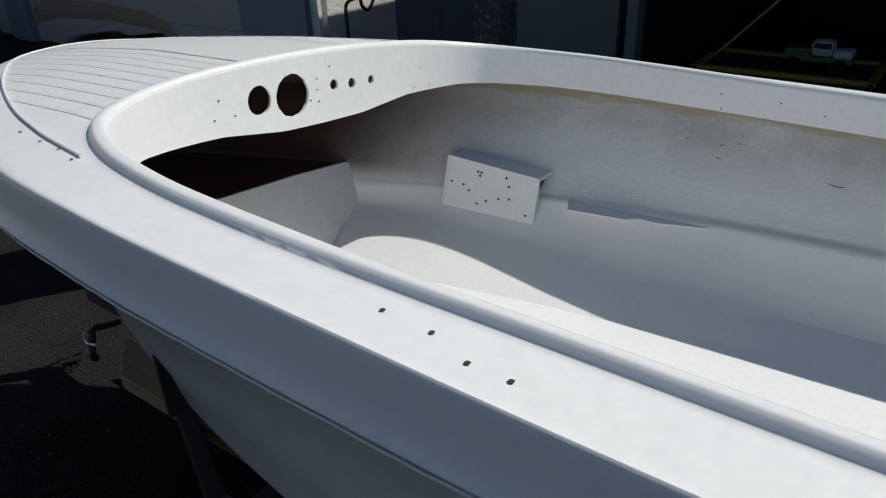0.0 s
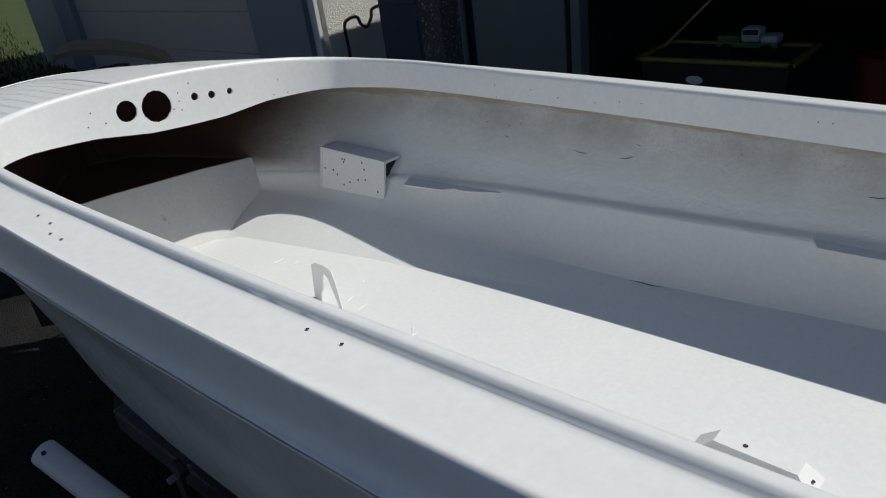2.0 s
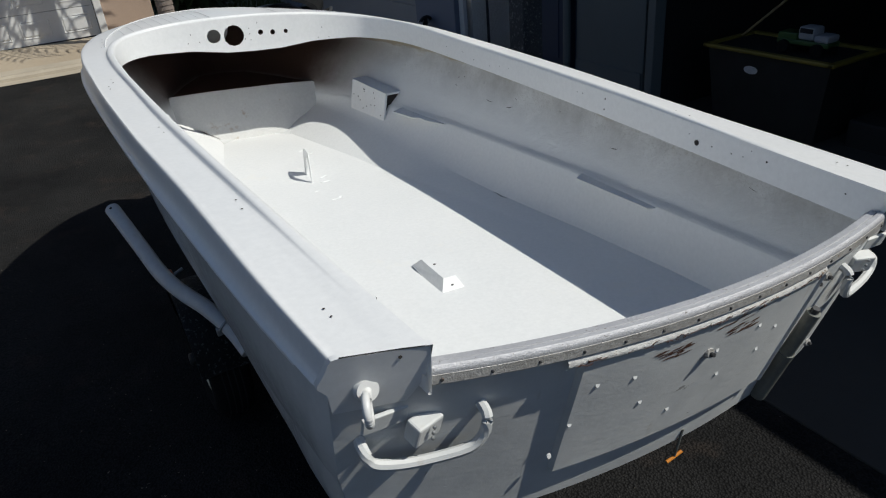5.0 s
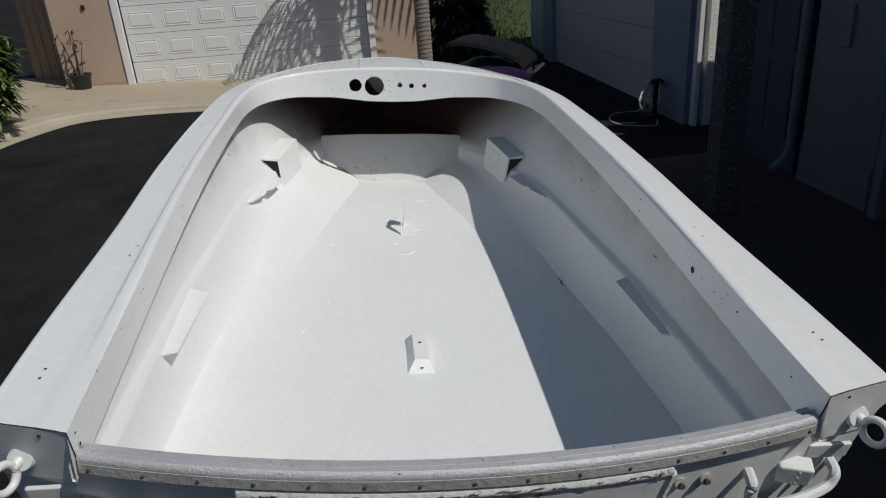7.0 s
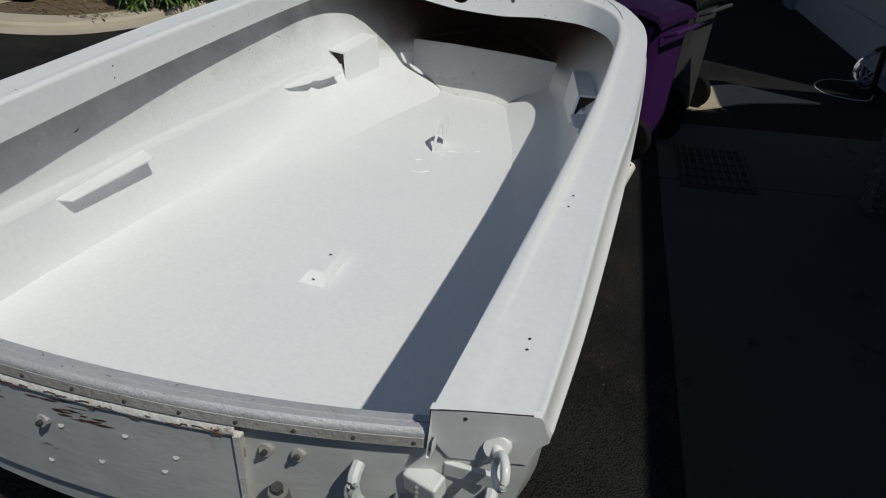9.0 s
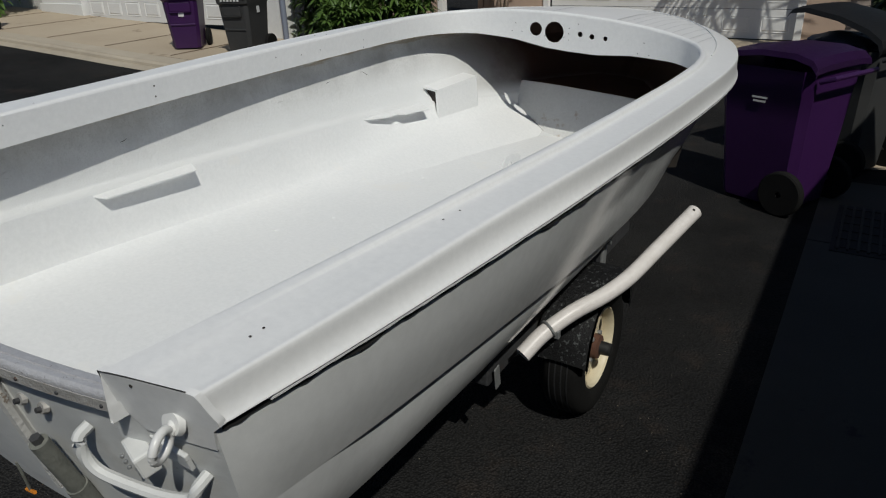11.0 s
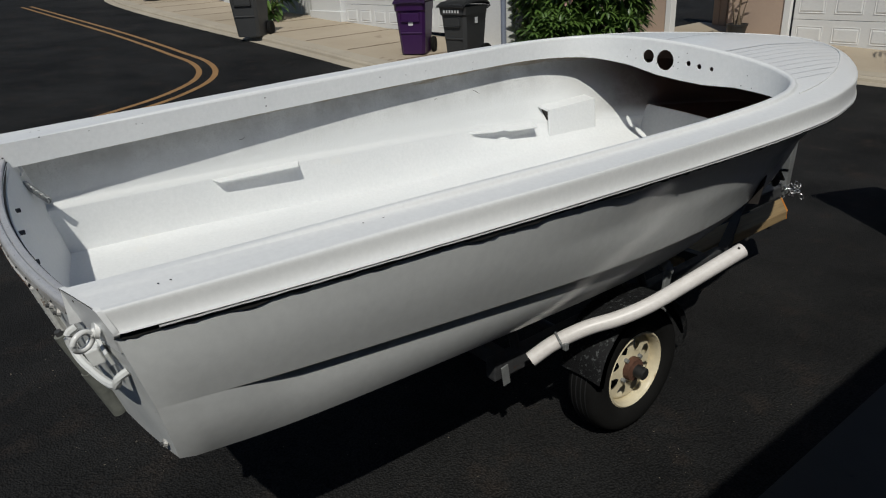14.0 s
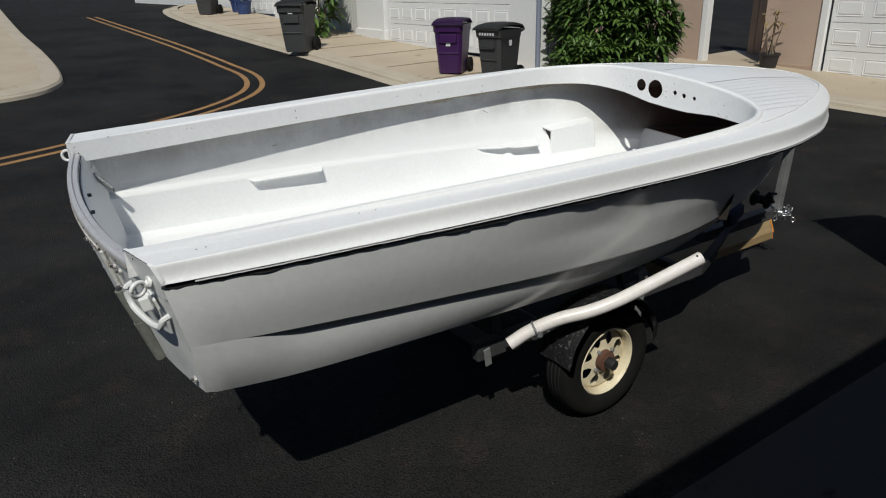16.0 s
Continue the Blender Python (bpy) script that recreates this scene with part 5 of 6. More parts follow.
SOUTH = [(-34, 1.6), (-28.8, 1.45), (-20, 1.28), (-14.8, 1.28), (-11.6, 1.18), (-10.4, 0.92), (-9.75, 0.3), (-9.45, -1.0), (-9.4, -4), (-9.4, -10)]
strip("kerb_south", SOUTH, [(-34, 1.3), (-28.8, 1.15), (-20, 0.98), (-14.9, 0.98), (-11.8, 0.9), (-10.7, 0.68), (-10.1, 0.1), (-9.8, -1.1), (-9.75, -4), (-9.75, -10)], 0.085, 0.10, "kerb", "low rounded pale concrete kerb at the corner", "kerb", 90, skirt=0.1)
strip("pavement_south", [(-34, 1.3), (-28.8, 1.15), (-20, 0.98), (-14.9, 0.98), (-11.8, 0.9), (-10.7, 0.68), (-10.1, 0.1), (-9.8, -1.1), (-9.75, -4), (-9.75, -10)], [(-34, -3), (-28.8, -3), (-20, -3.2), (-16, -3.4), (-15, -3.6), (-14.5, -4), (-14, -5), (-14, -6), (-14, -8), (-14, -10)], 0.10, 0.10, "concrete", "pale concrete pavement at the street corner", "pavement", 60)

LINE = [(-24, 3.75), (-20.9, 3.86), (-15.5, 4.05), (-12.5, 4.08), (-11.2, 4.06), (-10.2, 4.05), (-9.4, 3.92), (-8.7, 3.66), (-8.1, 3.25), (-7.5, 2.6), (-7.0, 1.8), (-6.55, 1.0), (-6.2, 0.2), (-5.9, -0.8), (-5.7, -2.5), (-5.6, -6)]
for k, off in enumerate((-0.125, 0.125)):
    pts = spline([(x, y, 0) for x, y in LINE], 8)
    r1, r2 = [], []
    for i, p in enumerate(pts):
        d = pts[min(i + 1, len(pts) - 1)] - pts[max(i - 1, 0)]
        nrm = Vector((-d.y, d.x, 0)).normalized()
        for r, o in ((r1, off - 0.045), (r2, off + 0.045)):
            q = p + nrm * o
            r.append(Vector((q.x, q.y, ground_z(q.x, q.y) + 0.004)))
    tagged(part("road_line", loft([r1, r2]), M["yellow_line"], smooth=False), "faded yellow-orange line of a double centre marking", "road marking", "double centre line", "structure")

# concrete patch in the gap between the houses, its pointed outline traced from sunlight
line = spline([(1.25, 5.72, 0), (1.71, 5.90, 0), (2.12, 6.20, 0), (2.45, 6.33, 0), (2.84, 6.42, 0)], 6) + spline([(2.84, 6.44, 0), (2.45, 6.68, 0), (2.13, 6.88, 0), (1.76, 6.70, 0), (1.25, 6.62, 0)], 6)
bm = loft([[Vector((p.x, p.y, z)) for p in line] for z in (0.0, 0.030)], None, True)
bm.verts.ensure_lookup_table()
bm.faces.new([bm.verts[k] for k in range(len(line), 2 * len(line))])
tagged(part("sun_wedge", bm, M["concrete"], smooth=False), "cracked tan concrete path shaped as the wedge of sunlight between the houses", "path", kind="structure")

# smooth grey apron before the open garage, in two slabs
for y0, y1 in ((-8.0, 4.095), (4.105, 5.42)):
    tagged(part("apron_slab", box((7.6, y1 - y0, 0.05), (1.29 + 7.6 / 2, (y0 + y1) / 2, 0.0), 0.004), M["apron"], smooth=False), "worn dark grey concrete apron before the open garage", "slab", "slabs of the garage apron", "structure")

# joints across the pavement
for k in range(14):
    x = -7.2 - 1.5 * k
    g = ground_z(x, 7)
    tagged(part("pavement_joint", box((0.018, 2.0, 0.004), (x, 7.22, g + 0.122), 0, (0.8, 0, 0)), M["soil"], smooth=False), "dark joint across the concrete pavement", "joint", "joints of the pavement", "structure")

# ---- houses ----
def wall(name, lo, hi, mat, label, category="wall"):
    size = [b - a for a, b in zip(lo, hi)]
    return tagged(part(name, box(size, [(a + b) / 2 for a, b in zip(lo, hi)], 0.006), M[mat], smooth=False), label, category, kind="structure")


def garage_door(name, label, m, width, rows, cols, mat, pitch_z=0.47, raised=True):
    """A sectional door, its face towards -y: sections, each with raised panels."""
    e = thing(name, label, "garage door", m, kind="structure")
    pw = width / cols
    data = None
    for r in range(rows):
        z = pitch_z * (r + 0.5)
        sec = part("door_section", box((width, 0.04, pitch_z - 0.008), (0, 0.02, z), 0.004), M[mat], e, smooth=False)
        if not raised:
            continue
        for c in range(cols):
            x = -width / 2 + pw * (c + 0.5)
            if data is None:
                w, h = pw * 0.74, pitch_z * 0.56
                ring = lambda sx, sz, d: [Vector((-sx / 2, d, -sz / 2)), Vector((sx / 2, d, -sz / 2)), Vector((sx / 2, d, sz / 2)), Vector((-sx / 2, d, sz / 2))]
                bm = loft([ring(w, h, 0.003), ring(w, h, -0.006), ring(w - 0.02, h - 0.02, -0.008), ring(w - 0.035, h - 0.035, 0.001), ring(w - 0.085, h - 0.085, -0.010)], None, True)
                bm.verts.ensure_lookup_table()
                bm.faces.new(bm.verts[-4:])
                ob = part("door_panel", bm, M[mat], sec, smooth=False)
                data = ob.data
            else:
                ob = new("door_panel", data)
                ob.parent = sec
            ob.location = (x, 0, z)
    return e


# tan house across the corner
wall("wall_tan_1", (-5.12, 12.25, 0), (-4.08, 12.5, 3.0), "tan_stucco", "tan stucco wall of a house")
wall("wall_tan_2", (0.34, 12.25, -0.1), (1.12, 12.5, 3.0), "tan_stucco", "tan stucco wall of a house")
wall("wall_tan_3", (-5.12, 12.35, 2.45), (1.12, 12.6, 4.0), "tan_stucco", "tan stucco wall over the garage")
wall("wall_tan_4", (-5.05, 12.5, 0), (-4.9, 14.0, 3.0), "tan_stucco", "tan stucco return wall")
wall("wall_base", (-5.14, 12.235, 0.05), (-4.06, 12.52, 0.33), "tan_paint", "darker tan base course of the wall")
wall("wall_gate", (-6.0, 13.2, 0), (-5.05, 13.3, 2.2), "tan_paint", "tan wooden gate")
for k in range(6):
    tagged(part("gate_board", box((0.135, 0.02, 2.0), (-5.93 + 0.155 * k, 13.19, 1.15), 0.004), M["tan_paint"], smooth=False), "tan vertical gate board", "board", "boards of the tan gate", "structure")
wall("wall_fence", (-7.6, 11.62, 0.05), (-6.02, 11.74, 2.1), "tan_stucco", "tan garden wall beside the hedge")
wall("fence_post", (-6.02, 11.6, 0.05), (-5.90, 11.76, 2.15), "white_paint", "white painted post at the end of the garden wall", "post")
garage_door("door_tan_garage", "white sectional garage door with raised panels", pose(-1.86, 12.36, 0.135), 4.2, 5, 7, "white_paint")
for x in (-4.02, 0.30):
    tagged(part("door_trim", box((0.11, 0.09, 2.45), (x, 12.26, 1.33), 0.004), M["white_paint"], smooth=False), "white door trim", "trim", kind="structure")
wall("wall_tan_lamp", (-4.56, 12.22, 1.55), (-4.50, 12.26, 1.62), "dark", "small dark fitting on the tan wall", "fitting")

# white house along the street
wall("wall_white_1", (-13.45, 8.14, 0.3), (-12.1, 8.4, 3.2), "white_paint", "white painted pillar beside the garage")
wall("wall_white_base", (-13.5, 8.11, 0.3), (-12.08, 8.42, 0.86), "white_paint", "white plinth of the pillar")
wall("wall_white_2", (-7.55, 8.14, 0.2), (-6.75, 8.4, 3.2), "white_paint", "white painted wall")
wall("wall_white_3", (-12.1, 8.14, 2.75), (-7.55, 8.4, 4.2), "white_paint", "white wall over the garage door")
wall("wall_white_4", (-6.65, 8.9, 0.1), (-6.0, 9.1, 3.2), "white_paint", "white painted wall behind the hedge")
wall("wall_white_5", (-40, 8.5, 0.3), (-19.0, 8.7, 3.5), "white_paint", "white house wall further along the street")
tagged(part("downspout", rod([(-6.72, 8.1, 0.25), (-6.72, 8.1, 3.2)], 0.045, 10), M["blue_grey"]), "grey-blue downspout", "downspout", kind="structure")
garage_door("door_white_garage", "white sectional garage door of the white house", pose(-9.82, 8.22, 0.56), 4.4, 5, 8, "white_paint", 0.46)
garage_door("door_white_garage_far", "white sectional garage door further along the street", pose(-21.8, 8.46, 1.02), 4.2, 5, 8, "white_paint", 0.46)
for k in range(17):
    tagged(part("fence_board", box((0.135, 0.025, 1.9), (-15.85 + 0.145 * k, 8.25, 1.50), 0.004), M["pale_wood"], smooth=False), "pale grey wooden fence board", "fence board", "pale board fence", "structure")
wall("wall_white_6", (-19.0, 8.2, 0.3), (-15.9, 8.45, 3.2), "white_paint", "white wall beside the board fence")

# grey house with a garage on the shaded side
garage_door("door_grey_garage", "plain grey sectional garage door in shade", pose(3.68, 9.86, 0.03, 0, 0, -90), 4.55, 5, 1, "grey_door", 0.47, False)
wall("wall_grey_1", (3.60, 6.6, -0.05), (3.85, 7.56, 3.4), "blue_grey", "blue-grey wall beside the garage door")
wall("wall_grey_2", (3.60, 12.16, -0.05), (3.85, 12.75, 3.4), "blue_grey", "blue-grey wall at the far end of the garage")
wall("wall_grey_3", (3.62, 7.56, 2.4), (3.85, 12.16, 3.4), "blue_grey", "blue-grey wall over the garage door")
wall("wall_grey_4", (3.72, 12.75, -0.05), (3.95, 14.2, 3.4), "grey_door", "grey wall past the garage")
wall("wall_stucco", (3.78, 6.50, -0.05), (8.0, 6.66, 3.4), "white_stucco", "rough white stucco wall in the gap between the houses")
tagged(part("corner_board", box((0.05, 0.10, 3.3), (3.69, 6.55, 1.6), 0.004), M["white_paint"], smooth=False), "white corner board", "trim", kind="structure")
wall("roof_grey", (3.3, 6.45, 3.35), (8.5, 14.4, 3.5), "dark", "dark roof of the grey house", "roof")
pts = spline([(3.95, 6.42, 0.0), (3.95, 6.42, 0.55), (3.93, 6.40, 0.78), (3.98, 6.38, 0.84), (4.10, 6.38, 0.84), (4.14, 6.38, 0.76), (4.22, 6.38, 0.72), (4.30, 6.38, 0.80), (4.34, 6.38, 0.88), (4.60, 6.38, 0.90)], 4)
tagged(part("gas_pipe", rod(pts, 0.017, 8), M["galv_dark"]), "dark bent supply pipe at the stucco wall", "pipe")

# house with the open garage
wall("wall_south_1", (3.60, 3.56, -0.05), (3.76, 4.42, 2.75), "slate", "slate-grey house wall in shade")
wall("wall_south_base", (3.582, 3.57, -0.05), (3.60, 4.41, 0.345), "slate", "slate-grey base course of the wall")
wall("wall_south_2", (3.64, 4.56, -0.05), (3.80, 5.55, 2.75), "navy", "dark blue house wall in shade")
# near-black block put in for the shade of a recess
wall("wall_south_3", (3.66, 3.44, -0.05), (3.80, 3.57, 2.75), "dark", "near-black block standing in for a shaded recess beside the open garage")
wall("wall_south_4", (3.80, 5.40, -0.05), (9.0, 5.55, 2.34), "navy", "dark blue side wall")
# near-black garage walls: the darkness inside is put into their colour
wall("wall_south_5", (8.9, -8.0, -0.05), (9.1, 5.75, 2.75), "dark", "back wall of the garage, near-black to stand for the shade inside")
wall("wall_south_6", (3.62, -8.2, -0.05), (9.0, -8.0, 2.75), "dark", "side wall of the garage, near-black to stand for the shade inside")
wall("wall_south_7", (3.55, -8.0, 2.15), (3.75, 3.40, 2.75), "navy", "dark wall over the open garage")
wall("wall_south_8", (3.80, 3.44, -0.05), (8.9, 3.56, 2.75), "dark", "inner side wall of the garage, near-black to stand for the shade inside")
wall("wall_south_9", (3.70, 4.42, -0.05), (3.80, 4.56, 2.75), "navy", "dark blue wall in the corner behind the downspout")
wall("garage_jamb", (3.54, 3.40, -0.05), (3.66, 3.48, 2.2), "slate", "grey jamb of the open garage", "jamb")
# roofs above the view, their edges placed to set where shade falls
wall("roof_south", (3.00, -8.4, 2.72), (9.3, 4.30, 2.88), "dark", "unseen dark flat roof, its overhang placed to shade the apron", "roof")
wall("roof_south_back", (3.80, 4.30, 2.50), (9.3, 5.46, 2.62), "dark", "unseen dark flat roof, its height set for the sun edge on the stucco", "roof")
wall("stucco_post", (2.57, 3.85, -0.03), (2.76, 4.04, 2.73), "dark_stucco", "dark rough stucco post of the porch", "post")
for z, h in ((0.50, 0.62), (1.30, 0.72)):
    for y in (4.86, 5.22):
        tagged(part("wall_panel", box((0.014, 0.28, h), (3.637, y, z + 0.1), 0.005), M["navy"], smooth=False), "dark blue raised wall panel", "panel", "panels of the dark blue wall", "structure")
tagged(part("meter_plate", box((0.03, 0.13, 0.30), (3.59, 4.06, 1.30), 0.006), M["slate"], smooth=False), "slate-painted cover plate on the wall", "cover plate", kind="structure")
spout = spline([(3.40, 4.51, 0.10), (3.47, 4.51, 0.14), (3.55, 4.51, 0.26), (3.56, 4.51, 0.5), (3.56, 4.51, 2.65)], 4)
tagged(part("downspout", rod(spout, 0.036, 10), M["slate"]), "slate-painted downspout in the corner of the porch", "downspout", kind="structure")


# added walls, never in view: close the street and dim light behind the walk
wall("wall_west", (-17.0, -26.0, 0.0), (-16.6, -4.0, 4.5), "navy", "added unseen dark wall that dims the horizon light from the west")
wall("wall_behind", (-16.6, -26.4, -0.1), (9.0, -26.0, 4.5), "tan_stucco", "added unseen tan wall that closes the street behind the walk")

# ---- wheeled bins ----
def wheeled_bin(label, mat, m, lid_open=0.0, lid_mat="", group="wheeled bins"):
    """A two-wheeled refuse bin; its back with the wheels faces +x."""
    e = thing("wheeled_bin", label, "bin", m, group)
    prof = [(-0.265, 0.225, 0.03), (-0.27, 0.23, 0.06), (-0.315, 0.275, 0.62), (-0.33, 0.285, 0.80), (-0.36, 0.30, 0.83), (-0.37, 0.305, 0.93), (-0.385, 0.315, 0.96)]
    rows = []
    for xf, hw, z in prof:
        xb = 0.26 + 0.06 * z
        c = 0.05
        rows.append([Vector(p) for p in ((xf, -hw + c, z), (xf + c, -hw, z), (xb - c, -hw, z), (xb, -hw + c, z), (xb, hw - c, z), (xb - c, hw, z), (xf + c, hw, z), (xf, hw - c, z))])
    bm = loft(rows, None, True)
    bm.verts.ensure_lookup_table()
    bm.faces.new([bm.verts[k] for k in range(8)][::-1])
    body = part("body", bm, M[mat], e, angle=25)
    part("front_badge", box((0.012, 0.36, 0.17), (-0.345, 0, 0.71), 0.02, (0, -5, 0)), M[mat], e, smooth=False)
    part("side_rib", box((0.03, 0.42, 0.03), (-0.30, 0, 0.42), 0.008), M[mat], e, smooth=False)
    rows = []
    for x, z, hw in ((-0.41, 0.945, 0.31), (-0.40, 0.985, 0.30), (-0.30, 1.03, 0.29), (-0.05, 1.065, 0.29), (0.18, 1.06, 0.29), (0.30, 1.03, 0.30), (0.345, 0.985, 0.31), (0.35, 0.95, 0.315)):
        rows.append([Vector((x, -hw - 0.012, z - 0.035)), Vector((x, -hw, z)), Vector((x, -hw * 0.6, z + 0.012)), Vector((x, 0, z + 0.016)), Vector((x, hw * 0.6, z + 0.012)), Vector((x, hw, z)), Vector((x, hw + 0.012, z - 0.035))])
    lid = loft(rows)
    bmesh.ops.solidify(lid, geom=lid.faces[:], thickness=0.012)
    if lid_open:
        bmesh.ops.transform(lid, matrix=pose(0.35, 0, 0.96) @ pose(0, 0, 0, 0, lid_open, 0) @ pose(-0.35, 0, -0.96), verts=lid.verts)
    part("lid", lid, M[lid_mat or mat], e, angle=30)
    part("handle", rod([(0.34, -0.25, 0.90), (0.42, -0.25, 0.93), (0.42, 0.25, 0.93), (0.34, 0.25, 0.90)], 0.016, 10), M[mat], e)
    for s in (-1, 1):
        w = lathe([(-0.03, 0.02), (-0.03, 0.142), (-0.022, 0.152), (0.022, 0.152), (0.03, 0.142), (0.03, 0.105), (0.022, 0.10), (0.022, 0.02)], 28, "Y", (0.235, s * 0.290, 0.152))
        wh = part("bin_wheel", w, M["tyre"], e)
        bm = None
        for k in range(5):
            a = math.tau * k / 5
            bm = rod([(0.235 + 0.02 * math.cos(a), s * 0.312, 0.152 + 0.02 * math.sin(a)), (0.235 + 0.103 * math.cos(a), s * 0.312, 0.152 + 0.103 * math.sin(a))], 0.008, 6, bm)
        part("wheel_spokes", bm, M["black_plastic"], wh)
    part("bin_axle", rod([(0.235, -0.3, 0.152), (0.235, 0.3, 0.152)], 0.012, 8), M["black_plastic"], e)
    return e, body


def on_ground(x, y, lift=0.0):
    return ground_z(x, y) + lift


near, body = wheeled_bin("large purple plastic wheeled bin in shade beside the bow", "purple", pose(0.98, 4.83, 0.016, 0, 0, -25))
for z, w in ((0.76, 0.11), (0.735, 0.09)):
    part("printed_bar", box((w, 0.002, 0.012), (-0.02, -0.292 - 0.03 * (z - 0.7), z), 0), M["mark"], near, "pale unreadable print", smooth=False)
far_grey, body = wheeled_bin("dark grey wheeled bin overflowing with bags, its lid propped open", "grey_plastic", pose(1.29, 5.80, 0.016, 0, 0, -25), 18, "black_plastic")
b = bmesh.new()
bmesh.ops.create_icosphere(b, subdivisions=3, radius=0.27)
for v in b.verts:
    v.co = Vector((v.co.x * 0.95, v.co.y * 0.8, v.co.z * 0.36)) * (1 + 0.25 * noise.noise(v.co * 9)) + Vector((1.22, 5.84, 0.965))
tagged(part("rubbish_bag", b, M["bag"]), "crumpled dark and white plastic bag in the open bin", "bag")
p1, _ = wheeled_bin("purple wheeled bin on the pavement by the white garage", "purple", pose(-7.51, 6.85, on_ground(-7.51, 6.85, 0.10), 0, 0, 128) @ Matrix.Scale(0.86, 4))
g1, _ = wheeled_bin("dark grey wheeled bin with white painted marks on the pavement", "grey_plastic", pose(-6.42, 7.0, on_ground(-6.42, 7.0, 0.10), 0, 0, 100) @ Matrix.Scale(0.86, 4))
for k in range(6):
    part("number_bar", box((0.004, 0.035, 0.05), (-0.372, -0.17 + 0.065 * k, 0.885), 0), M["mark"], g1, "white painted mark", smooth=False)
part("emblem", box((0.075, 0.003, 0.10), (-0.02, -0.290, 0.72), 0.0), M["mark"], g1, "white printed emblem", smooth=False)
part("emblem", box((0.002, 0.09, 0.09), (-0.322, 0.0, 0.60), 0.0), M["mark"], p1, "white printed emblem", smooth=False)
g2, _ = wheeled_bin("dark grey wheeled bin standing by the road", "grey_plastic", pose(-11.75, 5.85, on_ground(-11.75, 5.85, 0.06), 0, 0, 132))
part("emblem", box((0.002, 0.10, 0.09), (-0.345, 0.0, 0.80), 0.0), M["mark"], g2, "white printed emblem", smooth=False)
wheeled_bin("dark grey wheeled bin far along the street", "grey_plastic", pose(-21.6, 6.95, on_ground(-21.6, 6.9, 0.10), 0, 0, 132))


# ---- plants ----
def leaf_quad(bm, p, d, up, length, width):
    """One long leaf, bent along its middle."""
    side = d.cross(up)
    if side.length < 1e-3:
        side = Vector((1, 0, 0))
    side.normalize()
    n = side.cross(d).normalized()
    pts = []
    for f, w, drop in ((0, 0.25, 0), (0.4, 1.0, 0.02), (0.75, 0.75, -0.08), (1.0, 0.0, -0.22)):
        c = p + d * (length * f) + n * (drop * length)
        pts.append((c + side * width * w / 2, c + n * (-0.12 * width), c - side * width * w / 2) if w else (c, c, c))
    rows = [[bm.verts.new(q) for q in r] if k < 3 else [bm.verts.new(r[0])] * 3 for k, r in enumerate(pts)]
    for a, b in zip(rows, rows[1:]):
        for i in (0, 1):
            vs = list(dict.fromkeys((a[i], a[i + 1], b[i + 1], b[i])))
            if len(vs) > 2:
                bm.faces.new(vs)


def shrub(name, label, centre, size, tufts, seed, length=0.17, leaves=(8, 12), flowers=0, mat="leaf", category="shrub"):
    rng = random.Random(seed)
    e = thing(name, label, category)
    cx, cy, cz = centre
    bm, stems, bl = bmesh.new(), None, []
    for k in range(tufts):
        a, h = rng.uniform(0, math.tau), rng.random()
        z = cz + size[2] * (0.04 + 0.96 * h)
        fill = 0.75 + 0.25 * math.sin(3.1 * a + seed) * rng.random()
        wide = math.sqrt(max(0.05, 1 - max(0, (h - 0.45) / 0.62) ** 2)) * (0.82 + 0.18 * min(1, h / 0.25))
        r = (rng.random() ** 0.35) * fill * wide
        p = Vector((cx + size[0] * r * math.cos(a), cy + size[1] * r * math.sin(a), z))
        out = Vector((math.cos(a) * 0.8, math.sin(a) * 0.8, 0.25 + 0.9 * h)).normalized()
        n = rng.randint(*leaves)
        for i in range(n):
            t = math.tau * i / n + rng.uniform(-0.3, 0.3)
            u = out.orthogonal().normalized()
            v = out.cross(u)
            d = (out * rng.uniform(0.1, 0.9) + (u * math.cos(t) + v * math.sin(t))).normalized()
            leaf_quad(bm, p, d, Vector((0, 0, 1)), length * rng.uniform(0.65, 1.2), length * 0.24)
        if k % 9 == 0:
            stems = rod([(cx + 0.5 * size[0] * math.cos(a) * r, cy + 0.5 * size[1] * math.sin(a) * r, cz), Vector((0.75 * p.x + 0.25 * cx, 0.75 * p.y + 0.25 * cy, cz + 0.6 * (z - cz))), p], [0.018, 0.012, 0.007], 6, stems)
        if h > 0.4:
            bl.append(p + out * 0.06)
    part("foliage", bm, M[mat], e)
    part("stems", stems, M["bark"], e)
    for k in range(flowers):
        p = bl[(k * 37) % len(bl)]
        fb = bmesh.new()
        for c in range(4):
            q = p + Vector((rng.uniform(-0.05, 0.05), rng.uniform(-0.06, 0.0), rng.uniform(0.02, 0.08)))
            for i in range(5):
                t = math.tau * i / 5
                leaf_quad(fb, q, Vector((math.cos(t), -0.3, math.sin(t))).normalized(), Vector((0, -1, 0)), 0.035, 0.028)
        part("blossom", fb, M["petal"], e, "pale pink blossom")
    return e


hz = on_ground(-5.5, 8.3, 0.08)
shrub("hedge", "tall dense green shrub with pink blossoms beside the kerb", (-5.35, 8.35, hz), (1.55, 0.85, 1.75), 900, 5, 0.205, flowers=18)
shrub("shrub", "low green shrub at the edge of the bed", (-5.0, 7.5, hz), (0.5, 0.6, 0.75), 190, 6, 0.15)
